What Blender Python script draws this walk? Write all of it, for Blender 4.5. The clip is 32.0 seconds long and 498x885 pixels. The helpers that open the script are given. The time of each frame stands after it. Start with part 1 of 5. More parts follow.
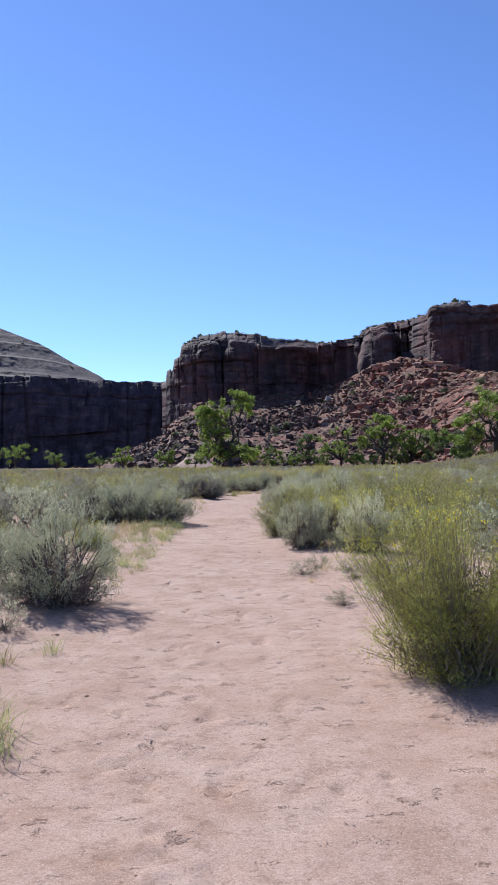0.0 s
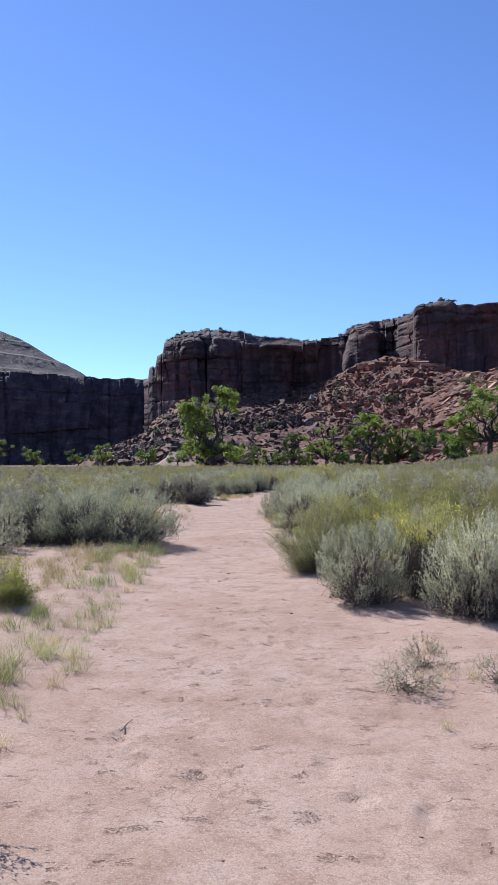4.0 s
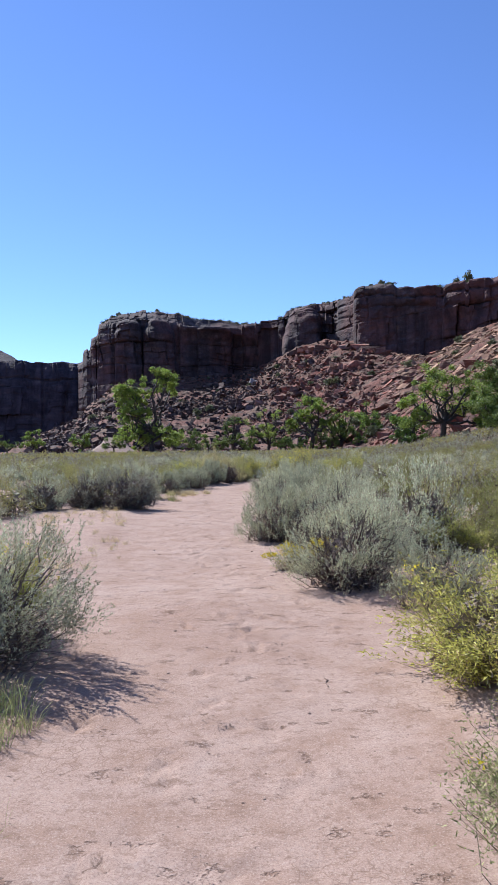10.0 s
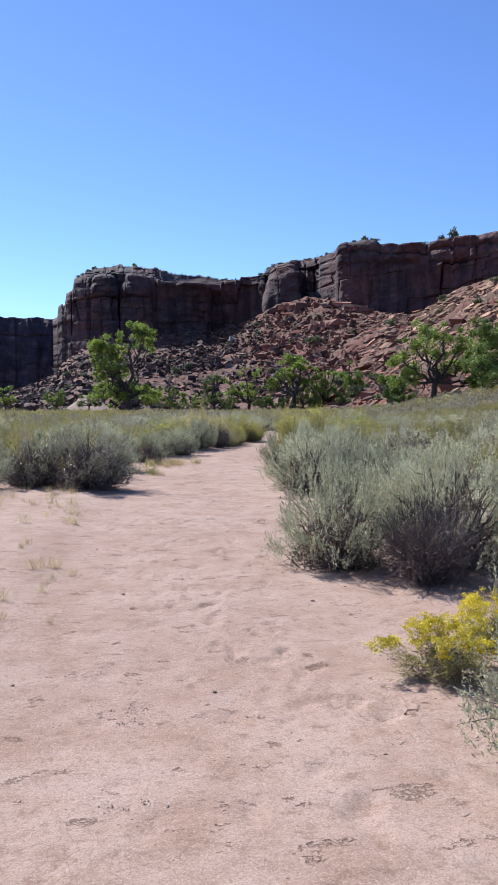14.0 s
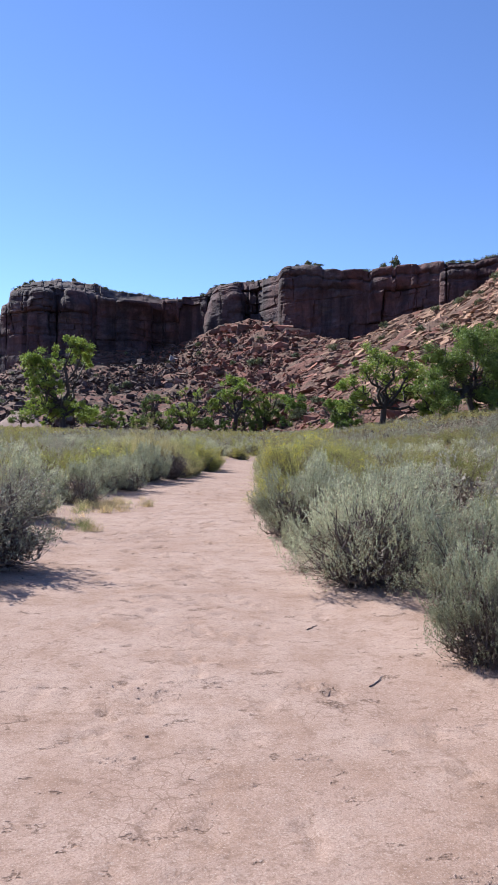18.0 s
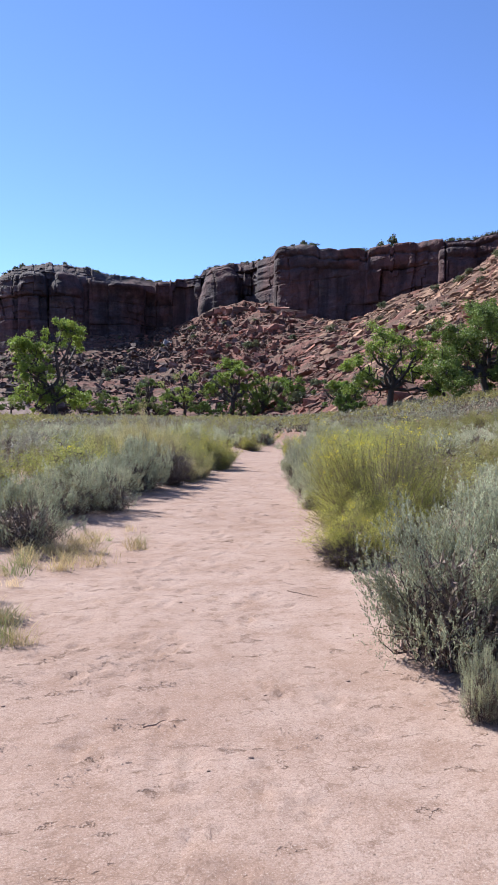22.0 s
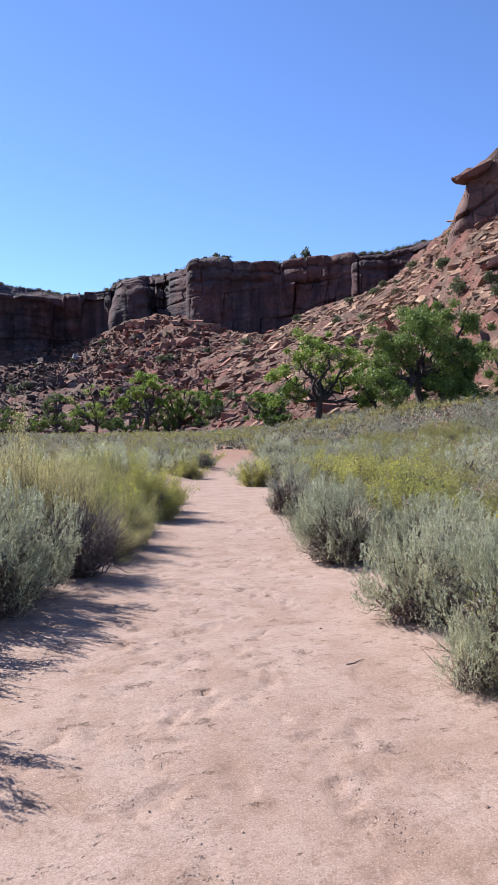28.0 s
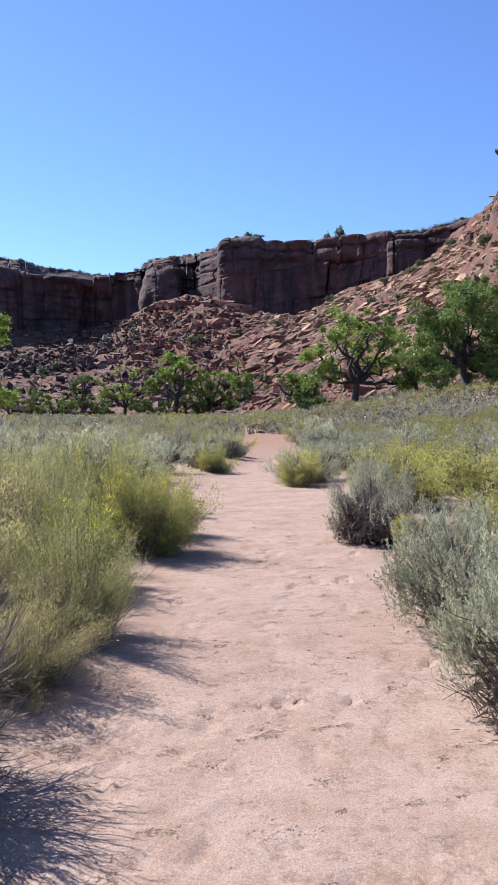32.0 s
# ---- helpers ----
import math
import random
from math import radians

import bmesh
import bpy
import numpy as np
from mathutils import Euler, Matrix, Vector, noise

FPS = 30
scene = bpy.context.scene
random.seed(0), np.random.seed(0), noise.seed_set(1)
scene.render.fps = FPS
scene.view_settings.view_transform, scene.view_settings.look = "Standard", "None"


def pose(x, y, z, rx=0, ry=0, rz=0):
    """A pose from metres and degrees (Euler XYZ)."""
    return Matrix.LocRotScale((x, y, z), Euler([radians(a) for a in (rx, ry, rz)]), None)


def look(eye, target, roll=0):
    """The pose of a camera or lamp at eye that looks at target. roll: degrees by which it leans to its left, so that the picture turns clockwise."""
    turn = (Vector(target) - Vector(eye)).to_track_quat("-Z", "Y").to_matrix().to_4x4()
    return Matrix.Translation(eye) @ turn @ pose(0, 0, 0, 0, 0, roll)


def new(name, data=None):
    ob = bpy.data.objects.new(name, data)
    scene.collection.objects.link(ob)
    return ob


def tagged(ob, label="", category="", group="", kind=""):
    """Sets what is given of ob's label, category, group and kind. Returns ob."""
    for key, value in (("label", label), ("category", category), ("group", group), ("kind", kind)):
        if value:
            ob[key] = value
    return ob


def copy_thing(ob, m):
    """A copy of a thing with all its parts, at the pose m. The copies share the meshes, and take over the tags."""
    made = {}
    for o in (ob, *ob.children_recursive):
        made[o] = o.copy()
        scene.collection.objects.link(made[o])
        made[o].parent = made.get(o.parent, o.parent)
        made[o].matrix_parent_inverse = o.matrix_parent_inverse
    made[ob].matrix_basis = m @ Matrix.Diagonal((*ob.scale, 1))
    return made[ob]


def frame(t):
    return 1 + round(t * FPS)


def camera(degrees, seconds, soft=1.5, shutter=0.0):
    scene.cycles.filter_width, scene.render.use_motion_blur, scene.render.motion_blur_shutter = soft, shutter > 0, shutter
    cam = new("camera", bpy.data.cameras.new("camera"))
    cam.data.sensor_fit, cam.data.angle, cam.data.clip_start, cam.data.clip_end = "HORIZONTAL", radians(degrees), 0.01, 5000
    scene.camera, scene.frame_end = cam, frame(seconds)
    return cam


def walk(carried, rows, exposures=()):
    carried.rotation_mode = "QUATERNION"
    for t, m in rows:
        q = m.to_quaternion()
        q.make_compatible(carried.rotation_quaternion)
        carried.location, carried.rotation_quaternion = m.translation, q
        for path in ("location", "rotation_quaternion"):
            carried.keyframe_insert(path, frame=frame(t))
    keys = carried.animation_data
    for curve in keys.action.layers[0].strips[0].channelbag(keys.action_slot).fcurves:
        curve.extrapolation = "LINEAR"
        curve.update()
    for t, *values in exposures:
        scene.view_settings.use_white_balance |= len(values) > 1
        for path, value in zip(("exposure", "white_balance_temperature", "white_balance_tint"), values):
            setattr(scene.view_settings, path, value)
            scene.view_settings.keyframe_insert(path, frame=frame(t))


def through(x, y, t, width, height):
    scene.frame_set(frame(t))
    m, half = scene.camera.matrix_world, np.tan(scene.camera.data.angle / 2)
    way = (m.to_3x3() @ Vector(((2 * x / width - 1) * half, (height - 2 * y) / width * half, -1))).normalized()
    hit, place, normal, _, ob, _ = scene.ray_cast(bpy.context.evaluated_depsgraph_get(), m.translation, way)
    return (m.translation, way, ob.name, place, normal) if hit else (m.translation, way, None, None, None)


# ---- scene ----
# camera: seconds, x, y, z and the three turns in degrees
cam = camera(36.91, 32.0, soft=0.8)
EXPO = [(0.0, 0.89, 5850.0, 10.0), (9.0, 0.91, 5750.0, 10.0), (12.0, 0.94, 5750.0, 10.0), (15.0, 0.99, 5900.0, 10.0), (19.0, 1.03, 5950.0, 10.0), (20.0, 1.15, 5950.0, 10.0), (23.0, 1.07, 5950.0, 10.0), (32.0, 1.19, 5950.0, 10.0)]
PATH = [
    (0.0, 0.000, 0.000, 1.451, 91.67, 0.65, 0.00),
    (0.5, -0.053, 0.631, 1.431, 91.52, -0.31, -0.37),
    (1.0, -0.062, 1.280, 1.415, 87.84, 0.48, -0.87),
    (1.5, -0.104, 1.912, 1.428, 87.71, 0.35, -0.83),
    (2.0, -0.153, 2.568, 1.411, 87.16, -0.83, -0.69),
    (2.5, -0.218, 3.216, 1.444, 87.60, -0.10, 0.48),
    (3.0, -0.282, 3.822, 1.455, 89.72, 0.76, 0.22),
    (3.5, -0.344, 4.426, 1.462, 92.08, 1.29, -0.11),
    (4.0, -0.427, 5.095, 1.454, 91.57, 0.15, -1.38),
    (4.5, -0.428, 5.716, 1.455, 91.72, 0.21, -2.20),
    (6.5, -0.693, 8.278, 1.478, 89.75, -0.90, -3.69),
    (7.0, -0.769, 8.919, 1.480, 90.23, -1.67, -2.79),
    (7.5, -0.787, 9.566, 1.473, 90.49, -1.76, -4.29),
    (8.0, -0.819, 10.251, 1.495, 91.55, -0.01, -4.56),
    (8.5, -0.801, 10.946, 1.501, 91.63, 0.55, -5.91),
    (9.0, -0.773, 11.637, 1.483, 91.95, 0.66, -6.71),
    (9.5, -0.781, 12.340, 1.467, 91.19, -0.53, -6.85),
    (10.0, -0.772, 12.994, 1.459, 90.40, 0.66, -6.14),
    (10.5, -0.827, 13.622, 1.453, 89.92, -0.74, -5.49),
    (11.0, -0.804, 14.259, 1.435, 89.55, -0.63, -5.67),
    (11.5, -0.846, 14.926, 1.457, 89.32, 0.31, -6.10),
    (12.0, -0.802, 15.527, 1.434, 90.87, 0.25, -6.85),
    (12.5, -0.810, 16.203, 1.417, 90.73, -0.59, -7.45),
    (13.0, -0.779, 16.854, 1.410, 88.91, -0.81, -8.14),
    (13.5, -0.797, 17.538, 1.412, 87.58, -0.17, -7.90),
    (14.0, -0.814, 18.149, 1.410, 87.27, 0.17, -7.85),
    (14.5, -0.846, 18.789, 1.419, 86.44, 0.31, -8.54),
    (15.0, -0.851, 19.415, 1.437, 86.71, -0.36, -9.26),
    (15.5, -0.829, 20.089, 1.461, 91.13, -0.39, -10.83),
    (17.5, -0.781, 22.761, 1.438, 90.06, 0.08, -12.63),
    (18.0, -0.750, 23.401, 1.415, 88.99, -1.35, -12.63),
    (18.5, -0.655, 24.030, 1.387, 87.69, -1.34, -13.74),
    (19.0, -0.616, 24.698, 1.412, 85.83, -0.94, -14.58),
    (19.5, -0.526, 25.380, 1.435, 85.68, 0.01, -19.61),
    (20.0, -0.441, 26.037, 1.455, 86.65, 1.84, -19.60),
    (20.5, -0.378, 26.629, 1.471, 89.80, 0.72, -19.05),
    (21.0, -0.312, 27.325, 1.482, 90.30, 0.84, -13.73),
    (21.5, -0.271, 28.004, 1.469, 88.15, 0.43, -12.87),
    (22.0, -0.218, 28.660, 1.474, 87.76, -0.60, -13.00),
    (22.5, -0.191, 29.248, 1.480, 87.24, -1.95, -12.82),
    (23.0, -0.109, 29.869, 1.469, 87.42, -1.56, -12.76),
    (23.5, -0.079, 30.531, 1.465, 87.07, -1.31, -13.80),
    (24.0, -0.001, 31.170, 1.451, 86.90, -0.91, -13.73),
    (24.5, 0.058, 31.834, 1.445, 86.53, -1.58, -13.43),
    (25.0, 0.172, 32.466, 1.443, 86.19, -1.68, -15.78),
    (25.5, 0.242, 33.112, 1.457, 85.82, -0.84, -16.03),
    (27.5, 0.609, 35.532, 1.443, 90.89, 0.32, -16.60),
    (28.0, 0.761, 36.143, 1.442, 88.94, 0.31, -19.66),
    (28.5, 0.923, 36.691, 1.460, 89.24, 2.15, -19.94),
    (29.0, 1.047, 37.221, 1.454, 89.81, 0.99, -17.07),
    (29.5, 1.258, 37.802, 1.448, 89.88, 0.78, -15.05),
    (30.0, 1.431, 38.412, 1.419, 89.47, -0.62, -16.74),
    (30.5, 1.632, 38.962, 1.411, 88.66, -0.66, -18.56),
    (31.0, 1.780, 39.490, 1.406, 88.46, -0.02, -18.38),
    (31.5, 1.935, 40.041, 1.408, 87.68, -0.28, -18.36),
    (32.0, 2.088, 40.566, 1.399, 87.64, -0.10, -17.34),
]
walk(cam, [(t, pose(x, y, z, rx, ry, rz)) for t, x, y, z, rx, ry, rz in PATH], exposures=EXPO)

# ---- light ----
SUN_AZ, SUN_EL = radians(-35), radians(42)      # azimuth from +y towards +x
SUN_DIR = Vector((math.sin(SUN_AZ) * math.cos(SUN_EL), math.cos(SUN_AZ) * math.cos(SUN_EL), math.sin(SUN_EL)))
world = bpy.data.worlds.new("sky")
scene.world = world
world.use_nodes = True
wt = world.node_tree
sky = wt.nodes.new("ShaderNodeTexSky")
sky.sky_type, sky.sun_disc = "NISHITA", False
sky.sun_elevation, sky.sun_rotation = SUN_EL, SUN_AZ
sky.altitude, sky.air_density, sky.dust_density, sky.ozone_density = 1500, 0.9, 0.1, 8.0
tint = wt.nodes.new("ShaderNodeMix")
tint.data_type, tint.blend_type = "RGBA", "MULTIPLY"
tint.inputs[0].default_value = 1.0
tint.inputs[7].default_value = (1.12, 0.97, 0.97, 1)
wt.links.new(sky.outputs[0], tint.inputs[6])
wt.links.new(tint.outputs[2], wt.nodes["Background"].inputs[0])
wt.nodes["Background"].inputs[1].default_value = 0.103
sun = new("sun", bpy.data.lights.new("sun", "SUN"))
sun.data.energy, sun.data.angle, sun.data.color = 5.0, radians(0.53), (1.0, 0.94, 0.85)
sun.matrix_world = look(SUN_DIR * 300, (0, 0, 0))


# ---- materials ----
def material(name):
    m = bpy.data.materials.new(name)
    m.use_nodes = True
    nt = m.node_tree
    return m, nt, nt.nodes["Principled BSDF"], nt.nodes["Material Output"]


def node(nt, kind, **inputs):
    n = nt.nodes.new(kind)
    for k, v in inputs.items():
        n.inputs[k.replace("_", " ")].default_value = v
    return n


def noise_tex(nt, scale, detail=4.0, rough=0.55, coord=None, stretch=None):
    n = node(nt, "ShaderNodeTexNoise", Scale=scale, Detail=detail, Roughness=rough)
    if coord is None:
        coord = nt.nodes.new("ShaderNodeNewGeometry").outputs["Position"]
    if stretch:
        mp = nt.nodes.new("ShaderNodeMapping")
        mp.inputs["Scale"].default_value = stretch
        nt.links.new(coord, mp.inputs["Vector"])
        coord = mp.outputs[0]
    nt.links.new(coord, n.inputs["Vector"])
    return n.outputs["Fac"]


def ramp(nt, fac, stops):
    r = nt.nodes.new("ShaderNodeValToRGB")
    el = r.color_ramp.elements
    while len(el) < len(stops):
        el.new(0.5)
    for e, (p, c) in zip(el, stops):
        e.position, e.color = p, (*c, 1) if len(c) == 3 else c
    nt.links.new(fac, r.inputs[0])
    return r.outputs[0]


def mix(nt, fac, a, b, mode="MIX"):
    m = nt.nodes.new("ShaderNodeMix")
    m.data_type, m.blend_type = "RGBA", mode
    for sock, v in ((m.inputs[0], fac), (m.inputs[6], a), (m.inputs[7], b)):
        if isinstance(v, (int, float)):
            sock.default_value = v
        elif isinstance(v, tuple):
            sock.default_value = (*v, 1)
        else:
            nt.links.new(v, sock)
    return m.outputs[2]


def grey(v):
    return (v, v, v)


def leaf_material(name, dark, light, through=0.3, rough=0.6, brown=None, dead=0.1, drift=0.012):
    """Foliage: each leaf its own shade, each plant its own tone, some light passing through."""
    m, nt, bsdf, out = material(name)
    geo = nt.nodes.new("ShaderNodeNewGeometry")
    info = nt.nodes.new("ShaderNodeObjectInfo")
    col = mix(nt, geo.outputs["Random Per Island"], dark, light)
    patch = noise_tex(nt, 3.0, 3)
    col = mix(nt, ramp(nt, patch, [(0.35, grey(0)), (0.7, grey(0.55))]), col, tuple(0.6 * a + 0.4 * b for a, b in zip(light, (0.4, 0.36, 0.2))))
    if brown:
        col = mix(nt, ramp(nt, geo.outputs["Random Per Island"], [(0.96 - dead, grey(0)), (1.0 - dead, grey(1))]), col, brown)
    spray = noise_tex(nt, 11.0, 2)
    col = mix(nt, 1.0, col, ramp(nt, spray, [(0.34, grey(0.72)), (0.62, grey(1.22))]), "MULTIPLY")
    clump = noise_tex(nt, 0.9, 2)
    col = mix(nt, 1.0, col, ramp(nt, clump, [(0.32, grey(0.75)), (0.66, grey(1.25))]), "MULTIPLY")
    tone = nt.nodes.new("ShaderNodeHueSaturation")
    mr = nt.nodes.new("ShaderNodeMapRange")
    nt.links.new(info.outputs["Random"], mr.inputs[0])
    mr.inputs[3].default_value, mr.inputs[4].default_value = 0.8, 1.2
    nt.links.new(mr.outputs[0], tone.inputs["Value"])
    hue = nt.nodes.new("ShaderNodeMapRange")
    nt.links.new(info.outputs["Random"], hue.inputs[0])
    hue.inputs[3].default_value, hue.inputs[4].default_value = 0.503 + drift, 0.503 - drift
    nt.links.new(hue.outputs[0], tone.inputs["Hue"])
    nt.links.new(col, tone.inputs["Color"])
    nt.links.new(tone.outputs[0], bsdf.inputs["Base Color"])
    bsdf.inputs["Roughness"].default_value = rough
    bsdf.inputs["Specular IOR Level"].default_value = 0.25
    tr = nt.nodes.new("ShaderNodeBsdfTranslucent")
    nt.links.new(tone.outputs[0], tr.inputs["Color"])
    sh = nt.nodes.new("ShaderNodeMixShader")
    sh.inputs[0].default_value = through
    nt.links.new(bsdf.outputs[0], sh.inputs[1])
    nt.links.new(tr.outputs[0], sh.inputs[2])
    nt.links.new(sh.outputs[0], out.inputs["Surface"])
    return m


def bark_material(name, dark, light, scale=30.0):
    m, nt, bsdf, out = material(name)
    n = noise_tex(nt, scale, 5, stretch=(1, 1, 0.25))
    col = ramp(nt, n, [(0.3, dark), (0.7, light)])
    nt.links.new(col, bsdf.inputs["Base Color"])
    bsdf.inputs["Roughness"].default_value = 0.85
    b = node(nt, "ShaderNodeBump", Strength=0.5, Distance=0.01)
    nt.links.new(n, b.inputs["Height"])
    nt.links.new(b.outputs[0], bsdf.inputs["Normal"])
    return m


def sand_material():
    m, nt, bsdf, out = material("desert_sand")
    big = noise_tex(nt, 0.45, 5, 0.6)
    mid = noise_tex(nt, 2.6, 6, 0.65)
    fine = noise_tex(nt, 38.0, 6, 0.7)
    grain = noise_tex(nt, 330.0, 2, 0.6)
    col = ramp(nt, big, [(0.3, (0.458, 0.291, 0.225)), (0.5, (0.521, 0.350, 0.279)), (0.72, (0.554, 0.382, 0.31))])
    col = mix(nt, ramp(nt, mid, [(0.36, grey(0.6)), (0.54, grey(0))]), col, (0.366, 0.217, 0.153))
    col = mix(nt, ramp(nt, mid, [(0.56, grey(0)), (0.74, grey(0.45))]), col, (0.629, 0.46, 0.385))
    scuff = noise_tex(nt, 8.5, 7, 0.75, stretch=(1.0, 1.2, 1.0))
    col = mix(nt, ramp(nt, scuff, [(0.34, grey(0.75)), (0.47, grey(0))]), col, (0.281, 0.167, 0.120))
    col = mix(nt, ramp(nt, fine, [(0.30, grey(0.6)), (0.48, grey(0))]), col, (0.263, 0.158, 0.114))
    col = mix(nt, ramp(nt, fine, [(0.56, grey(0)), (0.72, grey(0.35))]), col, (0.664, 0.511, 0.437))
    col = mix(nt, ramp(nt, grain, [(0.25, grey(0.3)), (0.44, grey(0))]), col, (0.218, 0.139, 0.105))
    gravel = noise_tex(nt, 120.0, 3, 0.7)
    col = mix(nt, ramp(nt, gravel, [(0.35, grey(0.5)), (0.48, grey(0))]), col, (0.250, 0.157, 0.114))
    col = mix(nt, ramp(nt, gravel, [(0.56, grey(0)), (0.68, grey(0.55))]), col, (0.686, 0.545, 0.467))
    broken = ramp(nt, noise_tex(nt, 4.2, 5, 0.6, stretch=(1.0, 1.5, 1.0)), [(0.615, grey(0)), (0.65, grey(0.6))])
    rubbed = ramp(nt, noise_tex(nt, 60.0, 4, 0.65), [(0.44, grey(1)), (0.53, grey(0))])
    crumbled = mix(nt, 1.0, broken, rubbed, "MULTIPLY")
    col = mix(nt, crumbled, col, (0.30, 0.178, 0.128))
    v = node(nt, "ShaderNodeTexVoronoi", Scale=17.0)
    nt.links.new(nt.nodes.new("ShaderNodeNewGeometry").outputs["Position"], v.inputs["Vector"])
    rip = node(nt, "ShaderNodeTexVoronoi", Scale=11.0)
    rip.feature = "DISTANCE_TO_EDGE"
    warp = nt.nodes.new("ShaderNodeVectorMath")
    jit = nt.nodes.new("ShaderNodeTexNoise")
    jit.inputs["Scale"].default_value = 9.0
    here = nt.nodes.new("ShaderNodeNewGeometry").outputs["Position"]
    nt.links.new(here, jit.inputs["Vector"])
    warp.operation = "MULTIPLY_ADD"
    warp.inputs[1].default_value = (0.12, 0.12, 0.12)
    nt.links.new(jit.outputs["Color"], warp.inputs[0])
    nt.links.new(here, warp.inputs[2])
    nt.links.new(warp.outputs[0], rip.inputs["Vector"])
    crack = ramp(nt, rip.outputs["Distance"], [(0.012, grey(0.6)), (0.035, grey(0))])
    crust = ramp(nt, noise_tex(nt, 0.8, 3), [(0.55, grey(0)), (0.64, grey(1))])
    col = mix(nt, mix(nt, 1.0, crack, crust, "MULTIPLY"), col, (0.270, 0.162, 0.119))
    speck = ramp(nt, v.outputs["Distance"], [(0.05, grey(0.8)), (0.12, grey(0))])
    pick = ramp(nt, noise_tex(nt, 5.0, 2), [(0.52, grey(0)), (0.62, grey(1))])
    col = mix(nt, mix(nt, 1.0, speck, pick, "MULTIPLY"), col, (0.115, 0.073, 0.055))
    # red earth further along the trail
    sep = nt.nodes.new("ShaderNodeSeparateXYZ")
    nt.links.new(nt.nodes.new("ShaderNodeNewGeometry").outputs["Position"], sep.inputs[0])
    far = nt.nodes.new("ShaderNodeMapRange")
    far.inputs[1].default_value, far.inputs[2].default_value = 55, 72
    far.inputs[4].default_value = 0.7
    nt.links.new(sep.outputs["Y"], far.inputs[0])
    col = mix(nt, far.outputs[0], col, (0.332, 0.167, 0.110))
    col = mix(nt, 1.0, col, (0.64, 0.672, 0.678), "MULTIPLY")
    nt.links.new(col, bsdf.inputs["Base Color"])
    bsdf.inputs["Roughness"].default_value = 0.95
    bsdf.inputs["Specular IOR Level"].default_value = 0.1
    b1 = node(nt, "ShaderNodeBump", Strength=0.7, Distance=0.016)
    nt.links.new(mix(nt, 0.55, fine, scuff), b1.inputs["Height"])
    b2 = node(nt, "ShaderNodeBump", Strength=0.4, Distance=0.004)
    nt.links.new(grain, b2.inputs["Height"])
    nt.links.new(b1.outputs[0], b2.inputs["Normal"])
    b3 = node(nt, "ShaderNodeBump", Strength=0.9, Distance=0.012)
    b3.invert = True
    nt.links.new(crumbled, b3.inputs["Height"])
    nt.links.new(b2.outputs[0], b3.inputs["Normal"])
    nt.links.new(b3.outputs[0], bsdf.inputs["Normal"])
    return m


def rock_material(name, dark, mid, light, varnish=0.7, scale=1.0, red=None, vary=False, bedding=(0.35, 0.35, 1.3)):
    """Bedded sandstone with dark streaks of desert varnish."""
    m, nt, bsdf, out = material(name)
    bed = noise_tex(nt, 0.16 * scale, 6, 0.65, stretch=bedding)
    blot = noise_tex(nt, 0.07 * scale, 6, 0.6)
    fine = noise_tex(nt, 0.9 * scale, 8, 0.7)
    streak = noise_tex(nt, 0.22 * scale, 5, 0.6, stretch=(1, 1, 0.12))
    col = ramp(nt, bed, [(0.3, dark), (0.5, mid), (0.68, light)])
    col = mix(nt, ramp(nt, blot, [(0.4, grey(0)), (0.65, grey(0.6))]), col, mid)
    if red:
        col = mix(nt, ramp(nt, noise_tex(nt, 0.045 * scale, 3), [(0.42, grey(0)), (0.6, grey(0.8))]), col, red)
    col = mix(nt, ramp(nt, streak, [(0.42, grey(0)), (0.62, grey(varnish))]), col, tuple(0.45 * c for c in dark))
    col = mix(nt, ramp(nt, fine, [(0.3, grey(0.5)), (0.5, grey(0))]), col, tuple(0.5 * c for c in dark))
    if vary:
        isle = nt.nodes.new("ShaderNodeNewGeometry").outputs["Random Per Island"]
        col = mix(nt, 1.0, col, ramp(nt, isle, [(0.0, (0.42, 0.42, 0.42)), (0.6, (0.92, 0.9, 0.89)), (1.0, (1.6, 1.55, 1.5))]), "MULTIPLY")
    nt.links.new(col, bsdf.inputs["Base Color"])
    bsdf.inputs["Roughness"].default_value = 0.9
    bsdf.inputs["Specular IOR Level"].default_value = 0.2
    b = node(nt, "ShaderNodeBump", Strength=0.8, Distance=0.6 / scale)
    nt.links.new(fine, b.inputs["Height"])
    nt.links.new(b.outputs[0], bsdf.inputs["Normal"])
    return m


SAND = sand_material()
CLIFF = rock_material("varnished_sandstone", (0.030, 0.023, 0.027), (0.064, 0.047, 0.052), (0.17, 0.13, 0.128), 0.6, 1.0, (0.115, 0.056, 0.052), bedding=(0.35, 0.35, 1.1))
TALUS = rock_material("talus_earth", (0.05, 0.028, 0.02), (0.12, 0.068, 0.047), (0.22, 0.135, 0.095), 0.4, 2.0, (0.15, 0.052, 0.037))
TOWER = rock_material("red_sandstone", (0.08, 0.044, 0.038), (0.15, 0.086, 0.072), (0.24, 0.15, 0.125), 0.3, 1.6, (0.15, 0.068, 0.055), bedding=(0.5, 0.5, 1.0))
BOULDER = rock_material("boulder_stone", (0.085, 0.044, 0.036), (0.18, 0.105, 0.083), (0.35, 0.24, 0.19), 0.3, 4.0, (0.24, 0.085, 0.06), True)
DARKSTONE = rock_material("dark_boulder_stone", (0.045, 0.03, 0.028), (0.09, 0.061, 0.055), (0.21, 0.15, 0.135), 0.35, 4.0, None, True)
